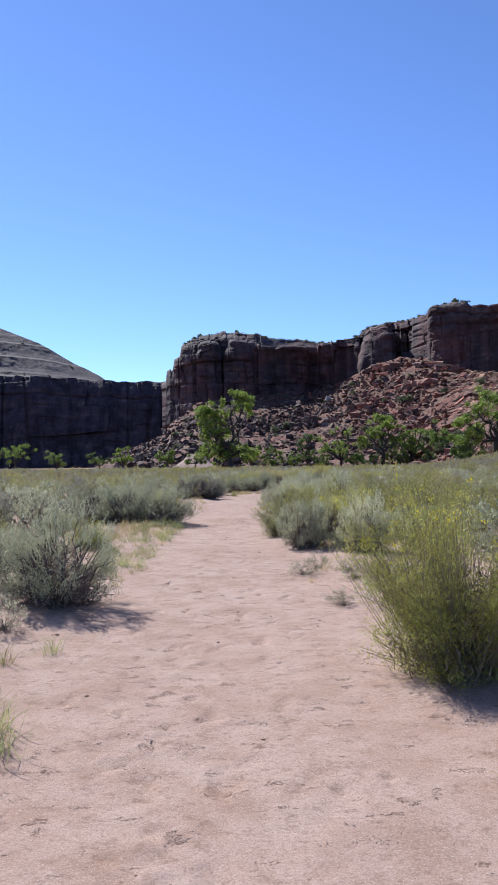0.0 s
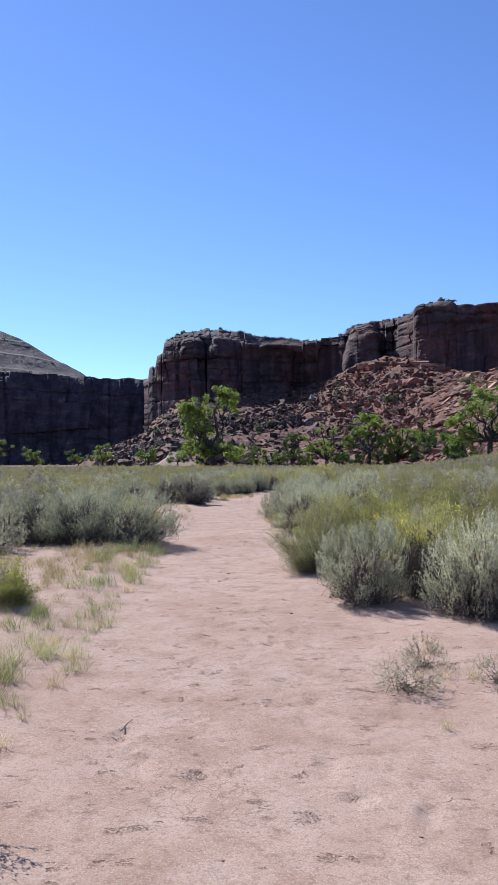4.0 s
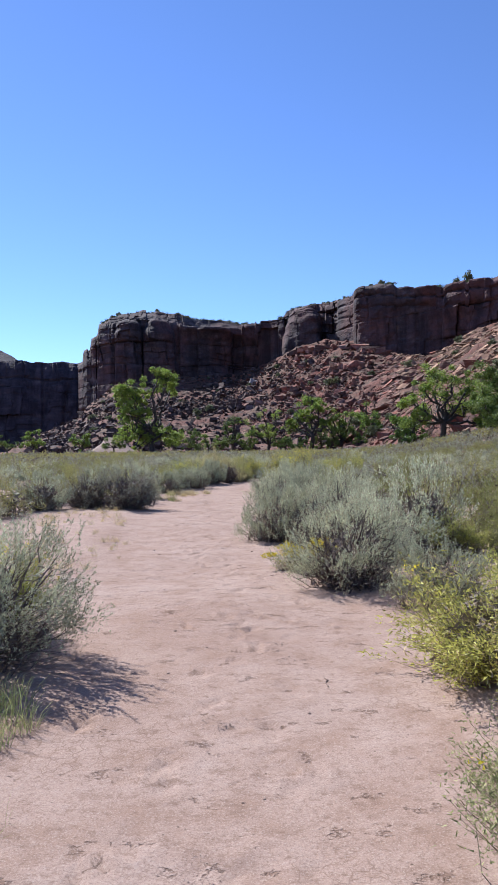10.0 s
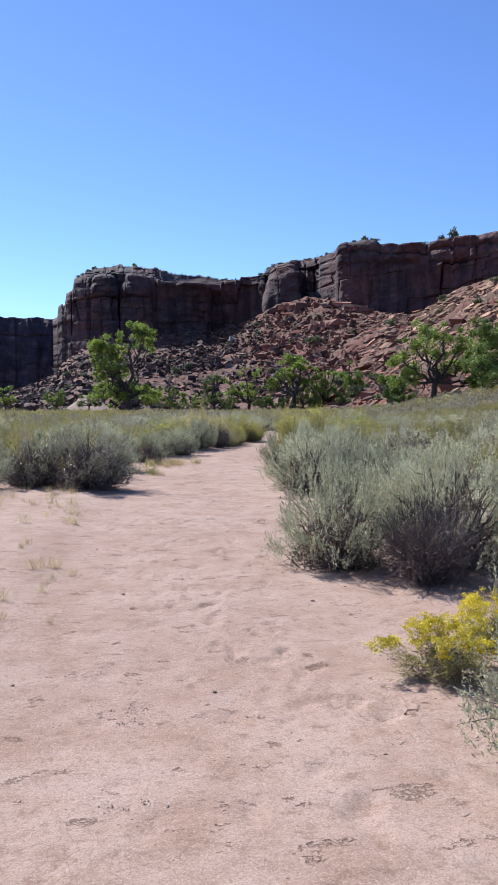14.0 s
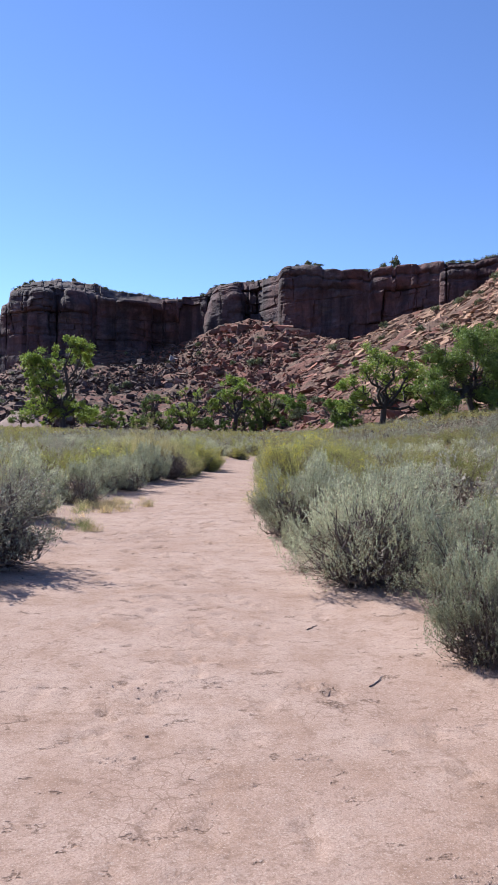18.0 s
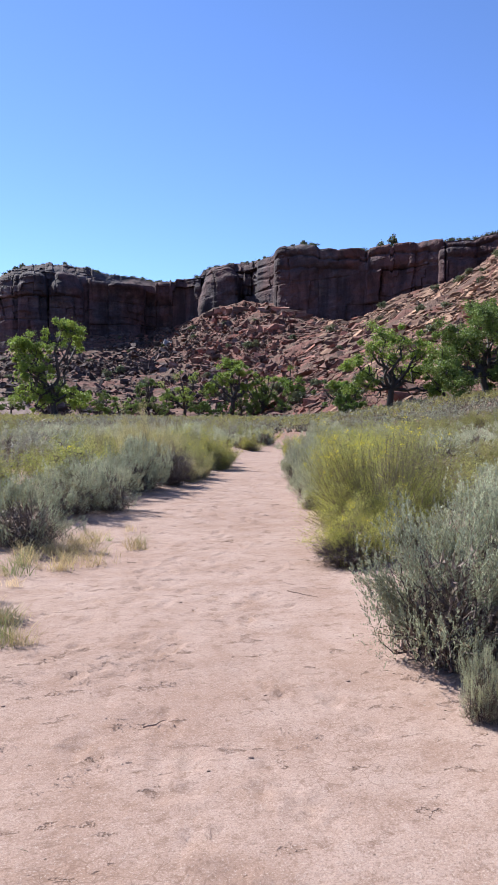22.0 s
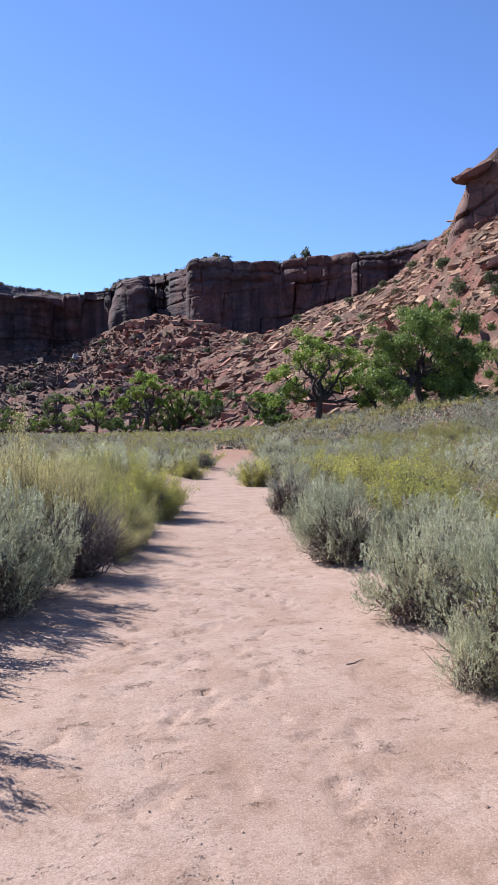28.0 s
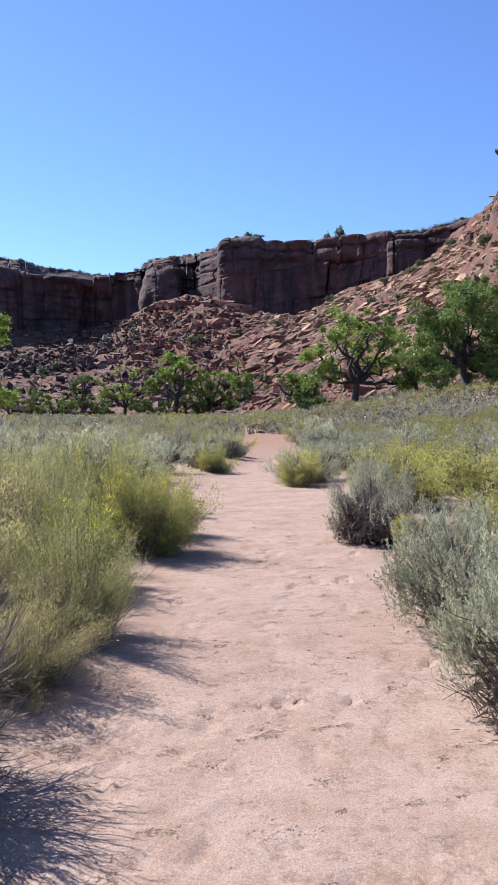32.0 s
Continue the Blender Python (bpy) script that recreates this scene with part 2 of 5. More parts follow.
# Tan stone, its colour raised to stand for sunlight on the right slope.
SUNLIT_TAN = rock_material("sunlit_tan_boulder_stone", (0.14, 0.078, 0.055), (0.29, 0.178, 0.117), (0.40, 0.275, 0.195), 0.25, 4.0, None, True)
BANK = rock_material("pale_bank_sand", (0.20, 0.14, 0.11), (0.28, 0.20, 0.16), (0.34, 0.25, 0.205), 0.1, 3.0)
PALE = rock_material("pale_stone", (0.18, 0.15, 0.14), (0.27, 0.235, 0.225), (0.33, 0.29, 0.28), 0.2, 4.0)
# Dark purple-grey base: the far wall's shade and bluish haze are in the colour.
FARROCK = rock_material("far_sandstone_shade_haze", (0.034, 0.027, 0.036), (0.058, 0.043, 0.052), (0.115, 0.085, 0.09), 0.7, 0.7)
MESA = rock_material("grey_mesa_slope", (0.045, 0.037, 0.042), (0.072, 0.058, 0.063), (0.14, 0.11, 0.108), 0.3, 0.6, bedding=(0.1, 0.1, 1.6))
SAGE = leaf_material("sage_leaf", (0.20, 0.205, 0.13), (0.505, 0.52, 0.35), 0.38, brown=(0.28, 0.2, 0.14))
RABBIT = leaf_material("rabbitbrush_leaf", (0.16, 0.165, 0.04), (0.49, 0.475, 0.095), 0.4, brown=(0.36, 0.29, 0.13))
WISPY = leaf_material("tamarisk_leaf", (0.27, 0.245, 0.095), (0.56, 0.495, 0.21), 0.45, brown=(0.4, 0.33, 0.18), drift=0.02)
FLOWER = leaf_material("yellow_flower", (0.52, 0.41, 0.02), (0.80, 0.64, 0.03), 0.3, drift=0.0)
DUSKY = leaf_material("dusky_sage_leaf", (0.15, 0.145, 0.11), (0.36, 0.345, 0.26), 0.28, brown=(0.2, 0.13, 0.11))
COTTON = leaf_material("cottonwood_leaf", (0.045, 0.085, 0.012), (0.24, 0.34, 0.04), 0.42, 0.5)
COTTON_DARK = leaf_material("dark_cottonwood_leaf", (0.025, 0.05, 0.01), (0.13, 0.21, 0.028), 0.3, 0.5)
FAR_SAGE = leaf_material("distant_sage_leaf", (0.15, 0.15, 0.105), (0.34, 0.335, 0.24), 0.3, brown=(0.16, 0.12, 0.09), dead=0.1)
OLIVE = leaf_material("olive_rabbitbrush_leaf", (0.13, 0.14, 0.055), (0.40, 0.41, 0.17), 0.38, brown=(0.28, 0.22, 0.14))
FAR_RABBIT = leaf_material("distant_rabbitbrush_leaf", (0.15, 0.15, 0.045), (0.33, 0.305, 0.09), 0.34, brown=(0.2, 0.15, 0.07), dead=0.1)
JUNIPER = leaf_material("juniper_leaf", (0.06, 0.075, 0.04), (0.15, 0.17, 0.085), 0.2)
STRAW = leaf_material("dry_grass_blade", (0.36, 0.27, 0.13), (0.62, 0.50, 0.27), 0.3)
GRASS = leaf_material("green_grass_blade", (0.14, 0.19, 0.06), (0.38, 0.38, 0.16), 0.35)
# Litter tone, darkened to carry the shade at the shrubs' feet.
SHADE_LITTER = leaf_material("plant_litter", (0.035, 0.025, 0.02), (0.19, 0.14, 0.105), 0.0)
# Dead-leaf brown, dark enough to stand for shade inside the shrubs too.
DEADLEAF_SHADE = leaf_material("dead_leaf_inner_shade", (0.06, 0.042, 0.036), (0.22, 0.16, 0.13), 0.08)
BARK = bark_material("grey_sage_bark", (0.045, 0.032, 0.028), (0.17, 0.125, 0.11), 60)
DEADWOOD = bark_material("weathered_dead_wood", (0.13, 0.10, 0.10), (0.33, 0.28, 0.27), 60)
STEM = bark_material("pale_shrub_stem", (0.10, 0.075, 0.05), (0.26, 0.21, 0.13), 60)
TRUNK = bark_material("cottonwood_bark", (0.02, 0.016, 0.014), (0.06, 0.048, 0.04), 2)
CRUMB = bark_material("sandy_soil_crumb", (0.19, 0.125, 0.098), (0.35, 0.245, 0.195), 40)
CLOD = bark_material("dark_earth_clod", (0.13, 0.085, 0.065), (0.33, 0.22, 0.17), 40)


# ---- mesh helpers ----
rng = np.random.default_rng(7)


def raw_mesh(name, verts, faces, mat, smooth=False):
    """A mesh from arrays of corners and of equal-sided faces."""
    verts, faces = np.asarray(verts, np.float32), np.asarray(faces, np.int32)
    me = bpy.data.meshes.new(name)
    n, k = faces.shape
    me.vertices.add(len(verts))
    me.vertices.foreach_set("co", verts.ravel())
    me.loops.add(n * k)
    me.loops.foreach_set("vertex_index", faces.ravel())
    me.polygons.add(n)
    me.polygons.foreach_set("loop_start", np.arange(0, n * k, k, dtype=np.int32))
    me.polygons.foreach_set("use_smooth", np.full(n, smooth))
    me.update(calc_edges=True)
    me.validate()
    me.materials.append(mat)
    return me


def part(name, mesh, parent, label=""):
    ob = new(name, mesh)
    ob.parent = parent
    if label:
        ob["label"] = label
    return ob


def unit(v):
    return v / np.maximum(np.linalg.norm(v, axis=-1, keepdims=True), 1e-9)


def leaves(p, d, length, width, r=rng, wedge=False):
    """A small leaf at each p along d, one triangle each: pointed, or widest at its end."""
    n = len(p)
    side = unit(np.cross(d, r.normal(size=(n, 3))))
    length, width = np.broadcast_to(length, n)[:, None], np.broadcast_to(width, n)[:, None]
    if wedge:
        v = np.stack([p, p + d * length + side * width / 2, p + d * length * 0.85 - side * width / 2], 1)
    else:
        v = np.stack([p + side * width / 2, p - side * width / 2, p + d * length], 1)
    return v.reshape(-1, 3), np.arange(3 * n).reshape(-1, 3)


def tubes(paths, r0, r1, sides=3):
    """Tapering twigs along paths of shape (n, k, 3)."""
    n, k, _ = paths.shape
    d = unit(np.gradient(paths, axis=1))
    a = unit(np.cross(d, np.array([0.31, 0.17, 0.93])))
    b = np.cross(d, a)
    r0, r1 = np.broadcast_to(r0, n), np.broadcast_to(r1, n)
    rad = (r0[:, None] + (r1 - r0)[:, None] * np.linspace(0, 1, k)[None])[..., None]
    ring = [paths + rad * (a * math.cos(2 * math.pi * s / sides) + b * math.sin(2 * math.pi * s / sides)) for s in range(sides)]
    v = np.stack(ring, 2).reshape(-1, 3)
    idx = np.arange(n * k * sides).reshape(n, k, sides)
    nxt = np.roll(idx, -1, 2)
    f = np.stack([idx[:, :-1], nxt[:, :-1], nxt[:, 1:], idx[:, 1:]], -1).reshape(-1, 4)
    return v, f


def joined(pieces):
    vs, fs, at = [], [], 0
    for v, f in pieces:
        vs.append(v), fs.append(f + at)
        at += len(v)
    return np.concatenate(vs), np.concatenate(fs)


def wander(start, end, k, r, amount):
    """Crooked lines from start to end, shape (n, k, 3)."""
    t = np.linspace(0, 1, k)[None, :, None]
    p = start[:, None] * (1 - t) + end[:, None] * t
    j = r.normal(size=(len(start), k, 3)) * amount * np.sin(np.pi * np.clip(t, 0, 1))
    bow = np.zeros_like(p)
    bow[..., 2] = -0.12 * np.linalg.norm(end - start, axis=1)[:, None] * np.sin(np.pi * t[..., 0])
    return p + j + bow * r.uniform(0, 1, (len(start), 1, 1))


def lumps(d, seed, freq=2.2):
    return np.array([noise.noise(Vector(v * freq) + Vector((seed * 3.7, seed * 1.3, 0))) for v in d])


# ---- shrubs: each about 1.2 m across and 1 m high before scaling ----
def dome_tips(n, r, seed, low=-0.75, rough=0.5, mid=0.43):
    """Points of an uneven mound, and the way outwards at each."""
    phi, c = r.uniform(0, 2 * math.pi, n), r.uniform(low, 1, n)
    s = np.sqrt(1 - c ** 2)
    d = np.stack([np.cos(phi) * s, np.sin(phi) * s, c], 1)
    rad = (0.55 + 0.45 * np.sqrt(r.uniform(0, 1, n))) * (1 + rough * lumps(d, seed, 1.9) + 0.3 * lumps(d, seed + 9, 4.5))
    p = d * rad[:, None] * np.array([0.62, 0.62, 0.5]) + np.array([0, 0, mid])
    p[:, 2] = np.maximum(p[:, 2], 0.05 + 0.1 * r.uniform(size=n))
    return d, p


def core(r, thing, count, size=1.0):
    """Dead leaves and twiglets in a shrub's heart, kept dark for its inner shade."""
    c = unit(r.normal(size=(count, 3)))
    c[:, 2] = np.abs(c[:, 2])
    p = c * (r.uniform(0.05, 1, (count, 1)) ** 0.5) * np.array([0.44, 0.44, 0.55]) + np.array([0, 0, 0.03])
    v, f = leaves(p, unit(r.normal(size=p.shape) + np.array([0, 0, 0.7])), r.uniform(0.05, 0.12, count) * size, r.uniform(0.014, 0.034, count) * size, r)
    tagged(part("dead_foliage", raw_mesh("dead_foliage", v, f, DEADLEAF_SHADE), thing, "dark brown dead inner leaves, also giving the inner shade"), kind="stuff")


def sagebrush(seed, tips=1000, per=23, size=1.0, mat=None, stems=70, thick=0):
    r = np.random.default_rng(seed)
    thing = new("sagebrush")
    nc = max(34, tips // 19)
    cd, ct = dome_tips(nc, r, seed, -0.55, 0.5, 0.44)
    skirt = nc * 3 // 10
    phi, far = r.uniform(0, 2 * math.pi, skirt), r.uniform(0.36, 0.6, skirt)
    ct[:skirt] = np.stack([np.cos(phi) * far, np.sin(phi) * far, r.uniform(0.1, 0.34, skirt)], 1)
    cd[:skirt] = unit(np.stack([np.cos(phi), np.sin(phi), np.full(skirt, 0.25)], 1))
    of = r.integers(0, nc, tips)
    d, tip = cd[of], ct[of] + r.normal(size=(tips, 3)) * np.array([0.048, 0.048, 0.05])
    tip[:, 2] = np.maximum(tip[:, 2], 0.05)
    spike = unit(d * 0.5 + np.array([0, 0, 0.8]) + r.normal(size=d.shape) * 0.27)
    ln = r.uniform(0.10, 0.25, tips)
    t = r.uniform(0, 1, (tips, per))
    p = tip[:, None] - spike[:, None] * (ln[:, None] * (1 - t))[..., None]
    out = unit(np.cross(spike[:, None] + 0 * p, r.normal(size=p.shape)))
    ld = unit(spike[:, None] * 1.0 + out * 0.62)
    p, ld = p.reshape(-1, 3), ld.reshape(-1, 3)
    if size < 1.5:
        leafy = r.uniform(size=len(p)) < np.clip((p[:, 2] - 0.02) / 0.3, 0.12, 1)     # bare woody feet
        p, ld = p[leafy], ld[leafy]
    n = len(p)
    v, f = leaves(p, ld, r.uniform(0.018, 0.036, n) * size, r.uniform(0.007, 0.012, n) * size, r, True)
    part("foliage", raw_mesh("foliage", v, f, mat or SAGE), thing)
    pick = np.array([int(np.argmax(of == c)) for c in range(nc)] * 4)[:stems]
    base = np.stack([r.normal(size=stems) * 0.09, r.normal(size=stems) * 0.09, np.full(stems, -0.03)], 1)
    main = tubes(wander(base, tip[pick] * np.array([0.8, 0.8, 0.82]), 6, r, 0.04), r.uniform(0.008, 0.02, stems), 0.003)
    low = r.normal(size=(stems, 3)) * np.array([0.34, 0.34, 0.07]) + np.array([0, 0, 0.14])
    low = np.clip(low, -0.45, 0.45)
    low[:, 2] = np.maximum(low[:, 2], 0.02)
    side = tubes(wander(base, low, 5, r, 0.04), 0.005, 0.0015)
    many = stems * 5 if size < 1.5 else stems
    pick = r.integers(0, tips, many)
    inner = tip[pick] * r.uniform(0.35, 0.75, (many, 1))
    spread = inner + unit(d[pick] + r.normal(size=(many, 3)) * 0.6) * r.uniform(0.1, 0.24, (many, 1))
    spread[:, 2] = np.maximum(spread[:, 2], 0.03)
    dead = tubes(wander(inner, spread, 3, r, 0.015), 0.004, 0.0015)
    tagged(part("brushwood", raw_mesh("brushwood", *joined([main, side, dead] if size < 1.5 else [main, dead]), BARK), thing, "dark woody branching stems"), kind="stuff")
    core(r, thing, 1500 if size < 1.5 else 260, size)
    for j in range(thick):
        part("stem", raw_mesh("stem", *tubes(wander(base[j:j + 1], tip[pick[j]][None] * np.array([0.6, 0.6, 0.55]), 7, r, 0.06), 0.026, 0.01, 5), BARK, True), thing)
    return tagged(thing, "grey-green sagebrush on sandy ground beside the trail", "shrub", "sagebrush by the trail")


def rabbitbrush(seed, stems=470, per=50, size=1.05, mat=None, flowers=0.09, label="", lean=1.0, low=-0.5, thin=1, petals=10):
    r = np.random.default_rng(seed)
    thing = new("rabbitbrush")
    nc = 34
    cd, ct = dome_tips(nc, r, seed, low, 0.8, 0.48)
    phi, far = r.uniform(0, 2 * math.pi, 13), r.uniform(0.36, 0.62, 13)
    ct[:13] = np.stack([np.cos(phi) * far, np.sin(phi) * far, r.uniform(0.12, 0.4, 13)], 1)
    of = r.integers(0, nc, stems)
    d, tip = cd[of], ct[of] + r.normal(size=(stems, 3)) * np.array([0.085, 0.085, 0.075])
    tip[:, 2] = np.maximum(tip[:, 2], 0.06)
    base = np.stack([r.normal(size=stems) * 0.1, r.normal(size=stems) * 0.1, np.full(stems, -0.03)], 1) + tip * np.array([0.16, 0.16, 0])
    paths = wander(base, tip, 6, r, 0.03)
    paths[:, 1:5, 2] += 0.1 * (paths[:, 1:5, 2] > 0.1) * (tip[:, None, 2] < 0.55)
    t = 1.04 - 0.68 * r.uniform(0, 1, (stems, per)) ** 1.3
    x = t * 5
    i = np.minimum(x.astype(int), 4)
    w = (x - i)[..., None]
    row = np.arange(stems)[:, None]
    p = paths[row, i] * (1 - w) + paths[row, i + 1] * w
    along = unit(paths[row, i + 1] - paths[row, i])
    p = p + r.normal(size=p.shape) * 0.027
    ld = unit(along + r.normal(size=p.shape) * lean + np.array([0, 0, 0.35]))
    n = stems * per
    v, f = leaves(p.reshape(-1, 3), ld.reshape(-1, 3), r.uniform(0.018, 0.038, n) * size, r.uniform(0.006, 0.0105, n) * size, r)
    part("foliage", raw_mesh("foliage", v, f, mat or RABBIT), thing)
    part("brushwood", raw_mesh("brushwood", *tubes(paths[::max(1, thin // 2)][:, [0, 2, 5]], 0.0034, 0.0008), STEM), thing, "thin brown stems")["kind"] = "stuff"
    core(r, thing, 900 if size < 1.3 else 200, size)
    if flowers:
        pick = np.where((r.uniform(size=stems) < flowers) & (tip[:, 2] > 0.5))[0]
        k = petals
        c = np.repeat(tip[pick], k, 0) + r.normal(size=(len(pick) * k, 3)) * np.array([0.024, 0.024, 0.016]) * min(size, 1.5)
        v, f = leaves(c, unit(r.normal(size=c.shape) + np.array([0, 0, 1.2])), 0.022 * min(size, 1.5), 0.014 * min(size, 1.5), r)
        tagged(part("bloom", raw_mesh("bloom", v, f, FLOWER), thing, "small yellow flower heads"), kind="stuff")
    return tagged(thing, label or "yellow-green rabbitbrush on sandy ground beside the trail", "shrub", "rabbitbrush by the trail")


def dead_shrub(seed, n=200, label="", mat=None, leaf=0):
    r = np.random.default_rng(seed)
    thing = new("dead_shrub")
    d, tip = dome_tips(n, r, seed, -0.2, 0.3)
    base = np.stack([r.normal(size=n) * 0.05, r.normal(size=n) * 0.05, np.full(n, -0.03)], 1)
    paths = wander(base, tip, 7, r, 0.075)
    k = 6
    s = np.repeat(paths[:, 4], k, 0)
    e = s + unit(np.repeat(d, k, 0) + r.normal(size=(n * k, 3)) * 0.7) * r.uniform(0.1, 0.28, (n * k, 1))
    twigs = tubes(wander(s, e, 4, r, 0.015), 0.0028, 0.001)
    tagged(part("branchwork", raw_mesh("branchwork", *tubes(paths, 0.008, 0.002), mat or DEADWOOD), thing), kind="stuff")
    tagged(part("brushwood", raw_mesh("brushwood", *twigs, mat or DEADWOOD), thing, "fine brittle twigs"), kind="stuff")
    if leaf:
        p = np.repeat(e, leaf, 0) + r.normal(size=(len(e) * leaf, 3)) * 0.02
        v, f = leaves(p, unit(r.normal(size=p.shape) + np.array([0, 0, 0.8])), 0.045, 0.014, r)
        part("foliage", raw_mesh("foliage", v, f, SAGE), thing, "sparse pale leaves")
    return tagged(thing, label or "bare grey dead shrub among the sagebrush", "shrub", "dead shrubs")


def tuft_mesh(seed, blades=46, mat=None, spread=0.05, high=0.22):
    r = np.random.default_rng(seed)
    b = np.stack([r.normal(size=blades) * spread, r.normal(size=blades) * spread, np.full(blades, -0.01)], 1)
    d = unit(np.stack([r.normal(size=blades) * 0.38, r.normal(size=blades) * 0.38, np.ones(blades)], 1))
    h = high * r.uniform(0.45, 1.0, blades)[:, None]
    side = unit(np.cross(d, r.normal(size=d.shape))) * r.uniform(0.0011, 0.0023, (blades, 1))
    mid, top = b + d * h * 0.55, b + d * h + np.stack([d[:, 0], d[:, 1], -0.25 + 0 * d[:, 0]], 1) * h * 0.35
    v = np.stack([b - side, b + side, mid + side * 0.8, mid - side * 0.8, top + side * 0.15, top - side * 0.15], 1).reshape(-1, 3)
    i = np.arange(blades)[:, None] * 6
    f = np.concatenate([i + np.array([0, 1, 2, 3]), i + np.array([3, 2, 4, 5])])
    return raw_mesh("grass_tuft", v, f, mat or STRAW)


class Kind:
    """Some variants of one kind of thing; the first use takes the variant itself, later ones copy it."""

    def __init__(self, makers):
        self.makers, self.made, self.turn = makers, {}, 0

    def put(self, x, y, w, h, z=0.0, rot=None, label=""):
        i = self.turn % len(self.makers)
        self.turn += 1
        m = pose(x, y, z, 0, 0, rng.uniform(0, 360) if rot is None else rot) @ Matrix.Diagonal((w, w, h, 1))
        if i not in self.made:
            ob = self.made[i] = self.makers[i]()
            ob.matrix_basis = m
        else:
            src = self.made[i]
            keep = src.scale.copy()
            src.scale = (1, 1, 1)
            ob = copy_thing(src, m)
            src.scale = keep
        if label:
            ob["label"] = label
        return ob


# ---- plan of the trail ----
LEFT_Y = (-8, 0, 7.6, 17.3, 19.7, 31, 36, 40.9, 42, 47.2, 51.1, 54.7, 62, 70.3, 82)
LEFT_X = (-2.3, -2.1, -1.5, -1.35, -1.45, -1.0, -0.3, 0.9, 1.6, 3.4, 4.5, 5.8, 9.4, 11.1, 15.5)
RIGHT_Y = (-8, 0, 5.9, 12, 15, 20.5, 28.3, 33, 37.1, 40.6, 48.7, 55, 59, 70, 82)
RIGHT_X = (1.5, 1.2, 0.75, 0.5, 0.3, 0.7, 0.9, 1.1, 2.4, 2.95, 6.1, 7.6, 9.0, 12.6, 17.0)


def left_edge(y):
    return np.interp(y, LEFT_Y, LEFT_X)


def right_edge(y):
    return np.interp(y, RIGHT_Y, RIGHT_X)


def rise(x, y):
    """Height of the flat where it climbs towards the foot of the slope."""
    far = np.clip((np.hypot(x, y) - 45) / 75, 0, 1)
    side = np.clip((np.degrees(np.arctan2(x, np.maximum(y, 1))) - 11) / 15, 0, 1)
    return 4.0 * far * far * (3 - 2 * far) * side * side * (3 - 2 * side)


# ---- ground: one sheet, fine along the trail ----
def grid_noise(x, y, freq, seed):
    """Smooth value noise on arrays."""
    u, v = x * freq + seed * 17.3, y * freq + seed * 5.1
    iu, iv = np.floor(u).astype(np.int64), np.floor(v).astype(np.int64)
    fu, fv = u - iu, v - iv
    fu, fv = fu * fu * (3 - 2 * fu), fv * fv * (3 - 2 * fv)

    def h(a, b):
        k = (a * 374761393 + b * 668265263 + seed * 974634777) & 0x7FFFFFFF
        k = ((k ^ (k >> 13)) * 1274126177) & 0x7FFFFFFF
        return ((k ^ (k >> 16)) & 0xFFFF) / 65535.0
    return (h(iu, iv) * (1 - fu) + h(iu + 1, iv) * fu) * (1 - fv) + (h(iu, iv + 1) * (1 - fu) + h(iu + 1, iv + 1) * fu) * fv - 0.5


GROUND = {}


def ground_z(x, y):
    """Height of the ground sheet under a point, or under arrays of points."""
    s = np.clip(x - (left_edge(y) + right_edge(y)) / 2, -80, 80)
    j = np.clip(np.searchsorted(GROUND["s"], s) - 1, 0, len(GROUND["s"]) - 2)
    i = np.clip(np.searchsorted(GROUND["y"], y) - 1, 0, len(GROUND["y"]) - 2)
    u = np.clip((s - GROUND["s"][j]) / (GROUND["s"][j + 1] - GROUND["s"][j]), 0, 1)
    v = np.clip((y - GROUND["y"][i]) / (GROUND["y"][i + 1] - GROUND["y"][i]), 0, 1)
    z = GROUND["z"]
    return (z[i, j] * (1 - u) + z[i, j + 1] * u) * (1 - v) + (z[i + 1, j] * (1 - u) + z[i + 1, j + 1] * u) * v


